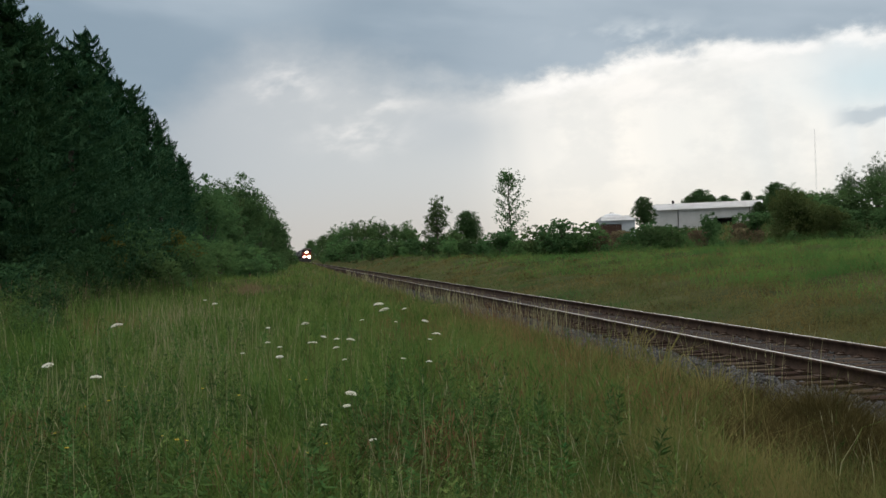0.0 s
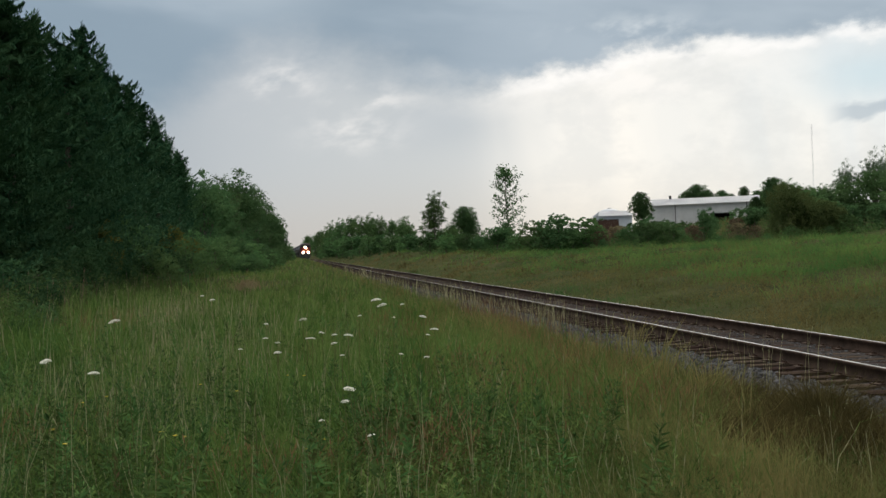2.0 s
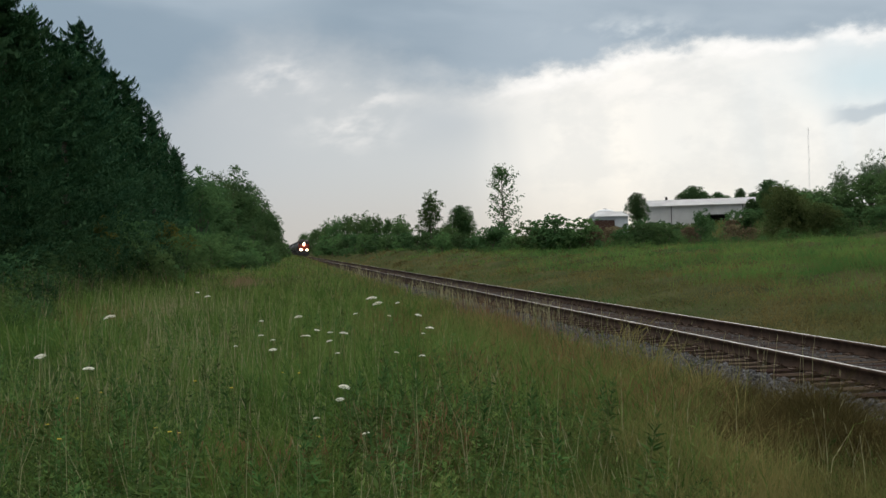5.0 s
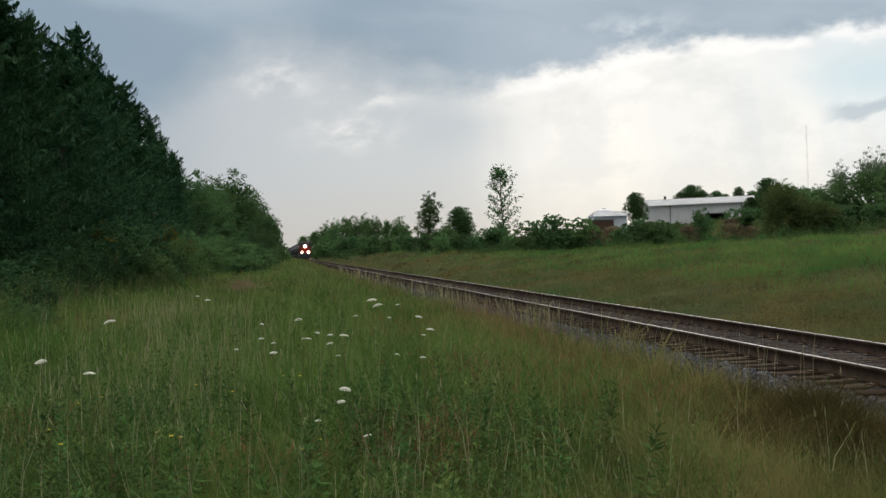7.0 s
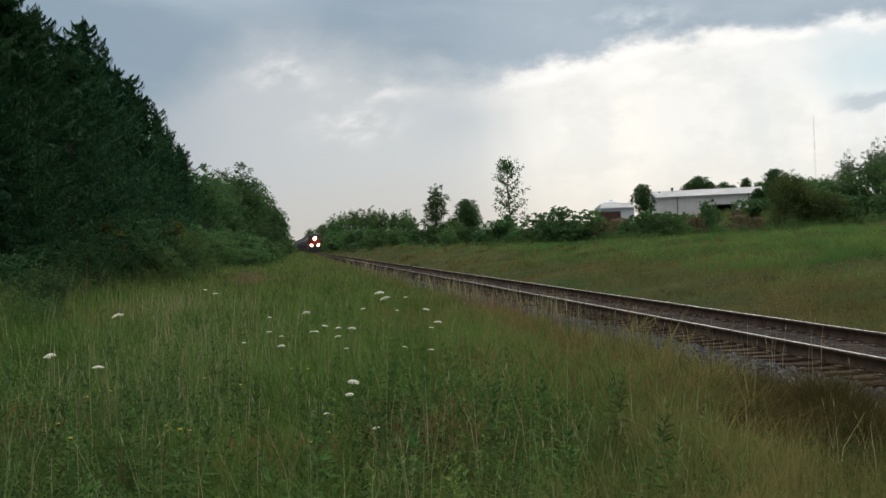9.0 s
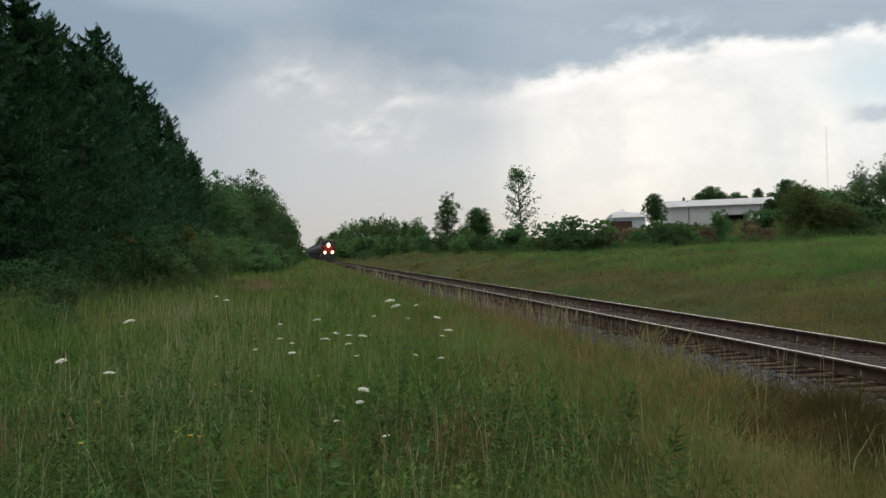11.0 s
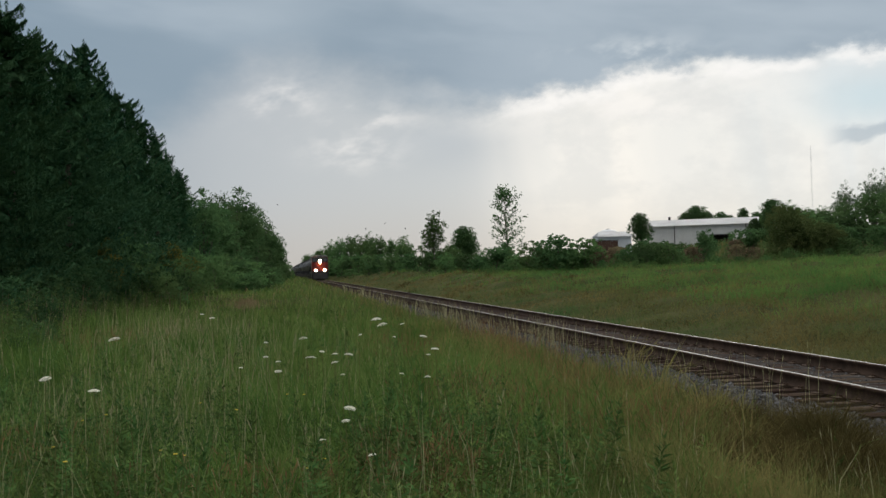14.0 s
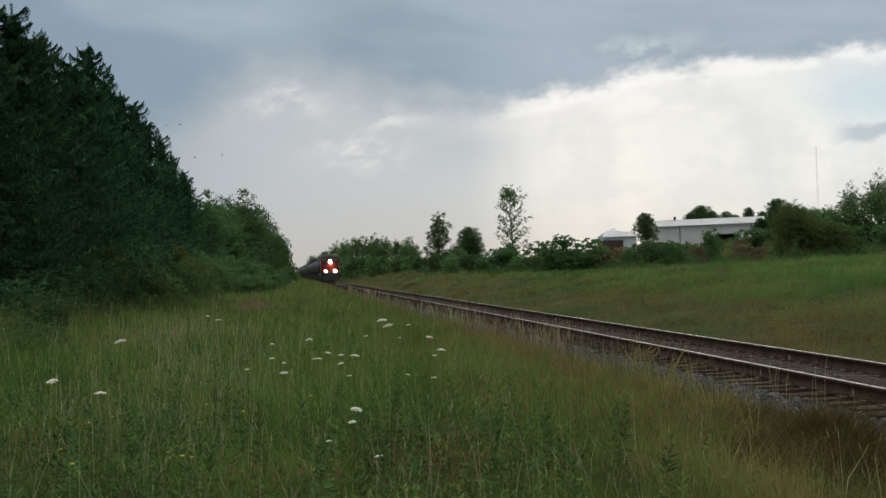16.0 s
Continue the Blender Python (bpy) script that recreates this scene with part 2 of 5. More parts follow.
M_BED = material("ballast_bed", (0.024, 0.021, 0.019), (0.072, 0.065, 0.060), 9.0, 0.95, bump=1.0, bump_scale=22, spec=0.0)
M_TIE = material("creosoted_tie", (0.028, 0.021, 0.017), (0.082, 0.058, 0.044), 2.5, 0.9, vary=0.35, bump=0.7, bump_scale=14, stretch=(0.25, 2, 2), spec=0.0)
M_RAIL = material("rusty_rail", (0.026, 0.017, 0.012), (0.076, 0.048, 0.033), 5.0, 0.85, 0.0, bump=0.2, spec=0.1)
M_HEAD = material("polished_railhead", (0.095, 0.09, 0.085), (0.15, 0.142, 0.135), 8.0, 0.42, 0.2, spec=0.12)
M_SHEET = material("galvanised_sheet", (0.46, 0.45, 0.43), (0.57, 0.56, 0.54), 0.7, 0.6, 0.0, bump=0.1)
M_ROOF = material("pale_metal_roof", (0.43, 0.445, 0.465), (0.52, 0.535, 0.56), 0.6, 0.55, 0.0)
M_PALE = material("pale_blue_sheet", (0.50, 0.53, 0.56), (0.60, 0.63, 0.66), 0.8, 0.6, bump=0.1)
M_BROWN = material("brown_boards", (0.05, 0.028, 0.020), (0.10, 0.055, 0.038), 1.5, 0.9, stretch=(6, 6, 0.4))
M_BAYSHADE = material("interior_shade", (0.02, 0.02, 0.02), (0.035, 0.033, 0.03), 1.0, 0.9)
M_MAST = material("mast_steel", (0.62, 0.62, 0.62), (0.7, 0.7, 0.7), 2.0, 0.6, 0.0)
M_RED = material("red_loco_paint", (0.135, 0.014, 0.010), (0.20, 0.024, 0.014), 1.2, 0.45)
M_BLACK = material("black_loco_paint", (0.018, 0.018, 0.019), (0.045, 0.043, 0.041), 1.5, 0.45)
M_BOARD = material("grey_number_board", (0.16, 0.15, 0.13), (0.24, 0.22, 0.19), 2.0, 0.6)
M_IRON = material("grimy_iron", (0.028, 0.026, 0.024), (0.075, 0.066, 0.058), 3.0, 0.75, 0.2)
M_TANK = material("black_tank_paint", (0.040, 0.041, 0.043), (0.100, 0.099, 0.097), 0.7, 0.34, spec=0.5)
M_WHEEL = material("wheel_steel", (0.10, 0.085, 0.075), (0.22, 0.19, 0.17), 4.0, 0.5, 0.7)
M_GLASS = glass("cab_glass")
M_LAMP = glow("lamp_glow", (1.0, 0.66, 0.36), 300.0)
M_BIRD = material("dark_feather", (0.02, 0.02, 0.02), (0.05, 0.045, 0.04), 8.0, 0.8)


# ---- mesh helpers ----
def raw_mesh(name, verts, loops, totals, mats=(), mat_index=None):
    """A mesh straight from arrays: vertices, the loops' vertex numbers and the corners of each face."""
    me = bpy.data.meshes.new(name)
    verts, loops, totals = np.asarray(verts, np.float32), np.asarray(loops, np.int32).ravel(), np.asarray(totals, np.int32)
    me.vertices.add(len(verts)), me.loops.add(len(loops)), me.polygons.add(len(totals))
    me.vertices.foreach_set("co", verts.ravel())
    me.loops.foreach_set("vertex_index", loops)
    starts = np.concatenate(([0], np.cumsum(totals)[:-1])).astype(np.int32)
    me.polygons.foreach_set("loop_start", starts)
    if mat_index is not None:
        me.polygons.foreach_set("material_index", np.asarray(mat_index, np.int32))
    for m in mats:
        me.materials.append(m)
    me.update(calc_edges=True)
    return me


def part(name, geo, mat, parent=None, label="", smooth=False):
    """Links a bmesh or a mesh as one object, under a thing or a part."""
    if isinstance(geo, bmesh.types.BMesh):
        me = bpy.data.meshes.new(name)
        geo.to_mesh(me)
        geo.free()
    else:
        me = geo
    if mat is not None and not me.materials:
        me.materials.append(mat)
    if smooth:
        me.polygons.foreach_set("use_smooth", [True] * len(me.polygons))
    ob = new(name, me)
    if parent is not None:
        ob.parent = parent
    return tagged(ob, label) if label else ob


def box(bm, x0, x1, y0, y1, z0, z1, bevel=0.0, top=(1.0, 1.0)):
    """A box whose top may taper, with bevelled edges."""
    r = bmesh.ops.create_cube(bm, size=1.0)
    cx, cy = (x0 + x1) / 2, (y0 + y1) / 2
    for v in r["verts"]:
        up = v.co.z > 0
        v.co = (cx + v.co.x * (x1 - x0) * (top[0] if up else 1), cy + v.co.y * (y1 - y0) * (top[1] if up else 1), z1 if up else z0)
    if bevel:
        edges = list({e for v in r["verts"] for e in v.link_edges})
        bmesh.ops.bevel(bm, geom=edges, offset=bevel, segments=2, affect="EDGES", profile=0.6)
    return bm


def rod(bm, a, b, ra, rb=None, sides=8):
    """A tapered round bar from a to b."""
    a, b = Vector(a), Vector(b)
    d = b - a
    r = bmesh.ops.create_cone(bm, cap_ends=True, segments=sides, radius1=ra, radius2=ra if rb is None else rb, depth=d.length)
    m = Matrix.Translation((a + b) / 2) @ d.to_track_quat("Z", "Y").to_matrix().to_4x4()
    bmesh.ops.transform(bm, matrix=m, verts=r["verts"])
    return bm


def bm_box(*a, **k):
    return box(bmesh.new(), *a, **k)


def bm_rod(*a, **k):
    return rod(bmesh.new(), *a, **k)


def empty(name, m, label, category, group=""):
    ob = new(name)
    ob.empty_display_size = 0.2
    ob.matrix_world = m
    return tagged(ob, label, category, group)


rng = np.random.default_rng(7)


def quads(centres, along, across):
    """Leaf-shaped quads: pointed at both ends of their long axis."""
    n = len(centres)
    V = np.stack((centres - along, centres + across - along * 0.1, centres + along, centres - across - along * 0.1), 1).reshape(-1, 3)
    return V, np.arange(4 * n), np.full(n, 4)


def unit(v):
    return v / np.maximum(np.linalg.norm(v, axis=-1, keepdims=True), 1e-9)


def join_arrays(parts_):
    V, Lp, T, off = [], [], [], 0
    for v, l, t in parts_:
        V.append(v), Lp.append(np.asarray(l).ravel() + off), T.append(t)
        off += len(v)
    return np.concatenate(V), np.concatenate(Lp), np.concatenate(T)


# ---- ground ----
PROFILE_X = [-400, -60, -14, -8, -4, 0, 3.5, 5.0, 5.3, 9.4, 10.2, 12, 16, 22, 30, 45, 60, 75, 120, 500]
PROFILE_Z = [1.5, 0.6, 0.25, 0.12, -0.08, -0.18, -0.22, -0.30, -0.34, -0.42, -0.36, -0.15, 0.25, 0.65, 0.92, 1.1, 3.0, 4.4, 5.5, 9.0]


def ground_z(x, y):
    x, y = np.asarray(x, float), np.asarray(y, float)
    z = np.interp(x, PROFILE_X, PROFILE_Z)
    off = np.clip(np.abs(x - 7.33) - 2.6, 0, 6) / 6
    bumps = 0.05 * np.sin(x * 1.3 + 0.7 * y) + 0.05 * np.sin(0.31 * y - 0.8 * x) + 0.10 * np.sin(0.11 * y + 0.23 * x)
    rise = 0.22 * np.clip((y - 45) / 60, 0, 1) + 0.38 * np.clip((y - 115) / 90, 0, 1)
    humps = 0.13 * np.sin(x * 0.9 + 0.35 * y) * np.sin(0.42 * y - 0.3 * x) + 0.07 * np.sin(2.1 * x - 0.5 * y) * np.sin(0.8 * y + x)
    bumps = bumps + humps * np.interp(x, [10.5, 14, 38, 44], [0, 1, 1, 0])
    z = z + 0.9 * np.interp(x, [11, 15.5, 19, 25], [0, 1, 1, 0]) * np.interp(y, [80, 140, 420, 600], [0, 1, 1, 0])
    return z + bumps * off + rise * np.interp(x, [-9, -6, 5.1, 5.9], [0.3, 1, 1, 0])


def graded(lo, hi, fine_lo, fine_hi, fine, growth=1.16):
    out = list(np.arange(fine_lo, fine_hi + 1e-6, fine))
    s, v = fine, out[-1]
    while v < hi:
        s *= growth
        v += s
        out.append(v)
    s, v = fine, out[0]
    while v > lo:
        s *= growth
        v -= s
        out.insert(0, v)
    return np.array(out)


def build_ground():
    gx, gy = graded(-2500, 2500, -12, 34, 0.5), graded(-900, 3600, 2, 110, 1.0)
    X, Y = np.meshgrid(gx, gy)
    Z = ground_z(X, Y)
    V = np.stack((X, Y, Z), -1).reshape(-1, 3)
    i, j = np.meshgrid(np.arange(len(gx) - 1), np.arange(len(gy) - 1))
    a = (j * len(gx) + i).ravel()
    me = raw_mesh("ground", V, np.stack((a, a + 1, a + 1 + len(gx), a + len(gx)), 1), np.full(len(a), 4))
    ob = part("ground", me, M_SOIL, smooth=True)
    tagged(ob, "grassy dark earth of a meadow beside a railway", "ground", kind="structure")


build_ground()


# ---- railway ----
TRACK_X, RAILS = 7.33, (6.575, 8.085)


def rail_section():
    """Half-metre-true outline of a heavy flat-bottomed rail, its head's top at zero."""
    return [(-0.07, -0.172), (0.07, -0.172), (0.07, -0.160), (0.012, -0.140), (0.010, -0.050), (0.036, -0.036), (0.036, -0.008), (0.024, 0.0),
            (-0.024, 0.0), (-0.036, -0.008), (-0.036, -0.036), (-0.010, -0.050), (-0.012, -0.140), (-0.07, -0.160)]


def build_track():
    track = new("railway_track")
    tagged(track, "single railway track on grey stone ballast with rusty rails", "railway track", kind="structure")
    # bed
    cs = [(-2.25, -0.42), (-1.95, -0.30), (-1.42, -0.222), (-0.85, -0.205), (-0.62, -0.180), (-0.2, -0.174), (0.2, -0.180), (0.62, -0.178), (0.85, -0.200), (1.42, -0.215), (1.85, -0.30), (2.3, -0.50)]
    ys = np.concatenate((np.arange(-40, 60, 0.4), np.arange(60, 700, 2.0)))
    V = [(TRACK_X + x + 0.06 * math.sin(y * 1.7 + i), y, z + 0.010 * math.sin(y * 3.1 + 2.3 * i)) for y in ys for i, (x, z) in enumerate(cs)]
    n = len(cs)
    F = [(j * n + i, j * n + i + 1, (j + 1) * n + i + 1, (j + 1) * n + i) for j in range(len(ys) - 1) for i in range(n - 1)]
    part("ballast_bed", raw_mesh("ballast_bed", V, F, [4] * len(F)), M_BED, track, "grey crushed-stone bed", smooth=True)
    # rails
    sec = rail_section()
    for x in RAILS:
        ys = np.concatenate((np.arange(-40, 120, 11.9), np.arange(120, 720, 24)))
        V = [(x + px, y, pz) for y in ys for px, pz in sec]
        k = len(sec)
        F, mi = [], []
        for j in range(len(ys) - 1):
            for i in range(k):
                F.append((j * k + i, j * k + (i + 1) % k, (j + 1) * k + (i + 1) % k, (j + 1) * k + i))
                mi.append(1 if i == 7 else 0)
        part("rail", raw_mesh("rail", V, F, [4] * len(F), (M_RAIL, M_HEAD), mi), None, track, "rusty rail with a polished running surface")
    # ties
    ties = []
    for v in range(4):
        bm = bm_box(-1.30, 1.30, -0.115, 0.115, -0.18, 0.0, 0.012)
        for vert in bm.verts:
            vert.co += Vector((random.uniform(-0.02, 0.02), random.uniform(-0.012, 0.012), random.uniform(-0.006, 0.004)))
        me = bpy.data.meshes.new("tie")
        bm.to_mesh(me)
        bm.free()
        me.materials.append(M_TIE)
        ties.append(me)
    bm = bmesh.new()
    for y in np.arange(160.2, 520, 0.51):
        box(bm, TRACK_X - 1.3, TRACK_X + 1.3, y - 0.11, y + 0.11, -0.30, -0.172)
    far = part("distant_ties", bm, M_TIE, track)
    tagged(far, kind="stuff")
    for i in range(300):
        y = 7.2 + i * 0.51 + random.uniform(-0.03, 0.03)
        tie = new("tie", ties[i % 4])
        tie.parent = track
        tie.matrix_world = pose(TRACK_X + random.uniform(-0.06, 0.06), y, -0.172 + random.uniform(-0.006, 0.0), rz=random.uniform(-0.8, 0.8))
        if i < 70:
            for x in RAILS:
                plate_spike(track, x, y)
    # loose stones on the shoulders and between the ties
    n = 9000
    y = 1 / rng.uniform(1 / 75, 1 / 7.5, n)
    side = rng.random(n)
    x = np.where(side < 0.62, rng.uniform(5.2, 6.1, n), np.where(side < 0.78, rng.uniform(6.1, 8.6, n), rng.uniform(8.6, 9.75, n)))
    z = np.interp(x - TRACK_X, [c[0] for c in cs], [c[1] for c in cs])
    r = rng.uniform(0.012, 0.030, n) * np.where((x > 6.1) & (x < 8.6), 0.7, 1.0)
    cube = np.array([(-1, -1, -1), (1, -1, -1), (1, 1, -1), (-1, 1, -1), (-1, -1, 1), (1, -1, 1), (1, 1, 1), (-1, 1, 1)], float) * 0.75
    V = np.stack((x, y, z + r * 0.3), 1)[:, None] + (cube[None] + rng.uniform(-0.45, 0.45, (n, 8, 3))) * r[:, None, None]
    f = np.array([(0, 3, 2, 1), (4, 5, 6, 7), (0, 1, 5, 4), (1, 2, 6, 5), (2, 3, 7, 6), (3, 0, 4, 7)])
    Lp = (np.arange(n)[:, None, None] * 8 + f[None]).reshape(-1)
    st = part("ballast_stones", raw_mesh("ballast_stones", V.reshape(-1, 3), Lp, np.full(n * 6, 4)), M_BALLAST, track, "loose grey ballast stones")
    tagged(st, kind="stuff")


PLATE = []


def plate_spike(track, x, y):
    """A steel plate with two spike heads under the rail."""
    if not PLATE:
        bm = bm_box(-0.17, 0.17, -0.09, 0.09, -0.176, -0.160)
        for sx in (-0.085, 0.085):
            box(bm, sx - 0.014, sx + 0.014, -0.05, -0.022, -0.165, -0.135)
            box(bm, sx - 0.014, sx + 0.014, 0.022, 0.05, -0.165, -0.135)
        me = bpy.data.meshes.new("tie_plate")
        bm.to_mesh(me)
        bm.free()
        me.materials.append(M_RAIL)
        PLATE.append(me)
    ob = new("tie_plate", PLATE[0])
    ob.parent = track
    ob.matrix_world = pose(x, y, 0.0)


build_track()


# ---- trees ----
def trunk_mesh(path, r0, r1, sides=7):
    bm = bmesh.new()
    for i in range(len(path) - 1):
        a, b = i / (len(path) - 1), (i + 1) / (len(path) - 1)
        rod(bm, path[i], path[i + 1], r0 + (r1 - r0) * a, r0 + (r1 - r0) * b, sides)
    return bm


def spruce(seed, height=11.0, radius=2.7, m=80, fine=0.95):
    """A spruce: whorls of separate boughs that droop, then turn up into feathery tips, with dark gaps between the layers."""
    g = np.random.default_rng(seed)
    tree = empty("spruce", Matrix(), "tall dark green spruce with drooping layered branches", "spruce tree", "spruces along the track")
    part("trunk", trunk_mesh([(0, 0, -0.2), (0.03, 0, height * 0.5), (0, 0.02, height * 0.97)], 0.2, 0.02), M_BARK, tree)
    zs, z = [], 2.1
    while z < height - 0.25:
        zs += [z + g.uniform(-0.10, 0.10) for _ in range(int(4 + 4 * (1 - z / height)))]
        z += 0.80 - 0.46 * z / height
    zs = np.array(zs)
    nb = len(zs)
    az = g.uniform(0, 2 * np.pi, nb)
    f = np.clip(1 - zs / height, 0.01, 1)
    length = (0.16 + radius * f ** 0.72) * g.uniform(0.62, 1.12, nb) * np.where(g.random(nb) < 0.15, 1.22, 1.0)
    d = np.stack((np.cos(az), np.sin(az), np.zeros(nb)), 1)
    s = np.stack((-np.sin(az), np.cos(az), np.zeros(nb)), 1)
    # side twigs leave the bough in a herringbone; needles sit along each twig
    twigs = 15
    which = np.sort(g.integers(0, twigs, (nb, m)), 1)
    along = 0.22 + 0.78 * (which + 0.5) / twigs + g.normal(0, 0.008, (nb, m))
    out = g.random((nb, m))
    sign = np.where(g.random((nb, m)) < 0.5, -1.0, 1.0)
    reach = np.minimum(0.42 * length[:, None], 0.95) * np.sin(np.pi * np.clip(along, 0, 1) ** 0.8) ** 0.7 + 0.03
    t = np.clip(along + 0.10 * out, 0, 1.04)
    rise = (0.40 - 0.92 * f ** 0.6)[:, None]
    h = rise * t + 0.34 * t ** 4 - 0.04 * t
    u = sign * out
    pos = d[:, None] * (length[:, None] * t)[..., None] + s[:, None] * (u * reach)[..., None]
    pos[..., 2] += zs[:, None] + h * length[:, None] - 0.42 * out ** 1.5 * reach + g.normal(0, 0.02, (nb, m))
    tl = g.uniform(0.06, 0.11, (nb, m)) * (1.25 - 0.4 * out) / fine ** 0.5
    slope = (rise + 1.25 * t ** 3 - 0.04)[..., None] * np.array([0, 0, 1.0])
    dr = unit(d[:, None] * 0.8 + s[:, None] * (sign * (0.9 - 0.4 * along) + g.normal(0, 0.2, (nb, m)))[..., None] + slope + np.array([0, 0, 1.0]) * g.normal(0.0, 0.16, (nb, m, 1)))
    al = (dr * tl[..., None]).reshape(-1, 3)
    ac = unit(np.cross(al, g.normal(0, 0.30, al.shape) + np.array([0, 0, 1.6]))) * g.uniform(0.020, 0.034, (len(al), 1)) / fine ** 0.8
    A = quads(pos.reshape(-1, 3), al, ac)
    # short hanging sprays under the boughs
    pick = g.random(nb * m) < 0.18
    al2 = np.stack((g.normal(0, 0.03, pick.sum()), g.normal(0, 0.03, pick.sum()), -g.uniform(0.05, 0.13, pick.sum())), 1)
    B = quads(pos.reshape(-1, 3)[pick] + al2 * 0.8, al2, unit(g.normal(0, 1, al2.shape)) * 0.026 / fine ** 0.6)
    # leader
    k = 60
    lz = g.uniform(height - 0.7, height + 0.02, k)
    la = np.stack((g.normal(0, 0.05, k), g.normal(0, 0.05, k), np.full(k, 0.08)), 1)
    C = quads(np.stack((g.normal(0, 0.02, k), g.normal(0, 0.02, k), lz), 1), la, unit(g.normal(0, 1, (k, 3))) * 0.016)
    # inner twigs round the stem
    k = 1500
    iz = g.uniform(1.6, height * 0.95, k)
    ir = g.uniform(0.1, 0.42, k) * radius * (1 - iz / height) ** 0.75
    ia = g.uniform(0, 2 * np.pi, k)
    D = quads(np.stack((ir * np.cos(ia), ir * np.sin(ia), iz), 1), unit(g.normal(0, 1, (k, 3))) * 0.22, unit(g.normal(0, 1, (k, 3))) * 0.10)
    part("crown", raw_mesh("spruce_crown", *join_arrays((A, B, C, D))), M_SPRUCE, tree)
    return tree


def leaf_cloud(g, lobes, per_m2, size, gap=0.25):
    """Leaves on rounded tufts that sit in the outer shells of the lobes; each leaf lies roughly along its tuft's surface."""
    P, Nn = [], []
    for (cx, cy, cz, rx, ry, rz) in lobes:
        n = int(per_m2 * 4.2 * (rx * ry + ry * rz + rx * rz) / 1.5)
        m = max(20, int(n / 16))
        R = np.array([rx, ry, rz])
        v = unit(g.normal(0, 1, (m, 3)) + np.array([0, 0, 0.15]))
        heart = v * np.where(g.random((m, 1)) < 0.25, g.uniform(0.3, 0.6, (m, 1)), g.uniform(0.70, 0.92, (m, 1))) * R
        big = g.uniform(0.7, 1.35, m)
        ok = g.random(m) > gap * 0.6
        heart, big = heart[ok], big[ok]
        who = g.integers(0, len(heart), n)
        w = unit(g.normal(0, 1, (n, 3)) + np.array([0, 0, 0.25]))
        p = heart[who] + w * (g.uniform(0.35, 1.05, (n, 1)) * big[who][:, None]) * R * np.array([1, 1, 0.8]) * 0.23
        free = g.random(n) < 0.16
        p[free] = (unit(g.normal(0, 1, (n, 3))) * g.uniform(0.1, 0.75, (n, 1)) * R)[free]
        P.append(p + np.array([cx, cy, cz]))
        Nn.append(unit(w + np.array([0, 0, 0.45]) + g.normal(0, 0.45, (n, 3))))
    p, nn = np.concatenate(P), np.concatenate(Nn)
    n = len(p)
    al = unit(np.cross(nn, g.normal(0, 1, (n, 3))) + np.array([0, 0, -0.25])) * g.uniform(0.6, 1.25, (n, 1)) * size
    ac = unit(np.cross(al, nn)) * g.uniform(0.45, 0.75, (n, 1)) * size
    return quads(p, al, ac)


def broadleaf(seed, name, label, height, lobes, trunk_r, mat, per_m2=26, size=0.16, gap=0.2, category="tree", group=""):
    g = np.random.default_rng(seed)
    tree = empty(name, Matrix(), label, category, group)
    top = max(l[2] for l in lobes)
    bm = trunk_mesh([(0, 0, -0.25), (0.1 * trunk_r, 0.05, top * 0.35), (0.02, -0.04, top * 0.9)], trunk_r, trunk_r * 0.3)
    for l in lobes:
        z0 = l[2] * 0.35
        rod(bm, (0, 0, z0), (l[0] * 0.8, l[1] * 0.8, l[2]), trunk_r * 0.45, trunk_r * 0.12, 4)
        for _ in range(1):
            e = unit(g.normal(0, 1, 3))
            rod(bm, (l[0] * 0.6, l[1] * 0.6, l[2] * 0.85), (l[0] + e[0] * l[3] * 0.8, l[1] + e[1] * l[4] * 0.8, l[2] + abs(e[2]) * l[5] * 0.8), trunk_r * 0.18, trunk_r * 0.05, 3)
    part("trunk", bm, M_BARK, tree)
    part("crown", raw_mesh(name + "_crown", *leaf_cloud(g, lobes, per_m2, size, gap)), mat, tree)
    return tree


def random_lobes(seed, height, width, low, n):
    g = np.random.default_rng(seed)
    out = [(0, 0, height * 0.8, width * 0.27, width * 0.27, height * 0.2)]
    for i in range(n):
        a, f = i * 2.4 + g.uniform(0, 0.6), g.random()
        z = height * (low + (0.74 - low) * f)
        r = width * 0.5 * (1 - 0.55 * f) * g.uniform(0.45, 0.75)
        k = width * g.uniform(0.21, 0.31)
        out.append((r * math.cos(a), r * math.sin(a), z, k, k, k * g.uniform(0.75, 1.05)))
    return out


def grow(proto, x, y, top, width=1.0, base=10.0, sink=0.0):
    """A copy of a tree with its top at that height, standing on the ground."""
    z = float(ground_z(x, y)) - sink
    k = (top - z) / base
    m = Matrix.Translation((x, y, z)) @ Matrix.Rotation(random.uniform(0, 6.28), 4, "Z") @ Matrix.Diagonal((k * width, k * width, k, 1))
    return copy_thing(proto, m)


def away(obs):
    """Takes the patterns out of the place once their copies stand."""
    for ob in obs:
        for o in (*ob.children_recursive, ob):
            bpy.data.objects.remove(o)


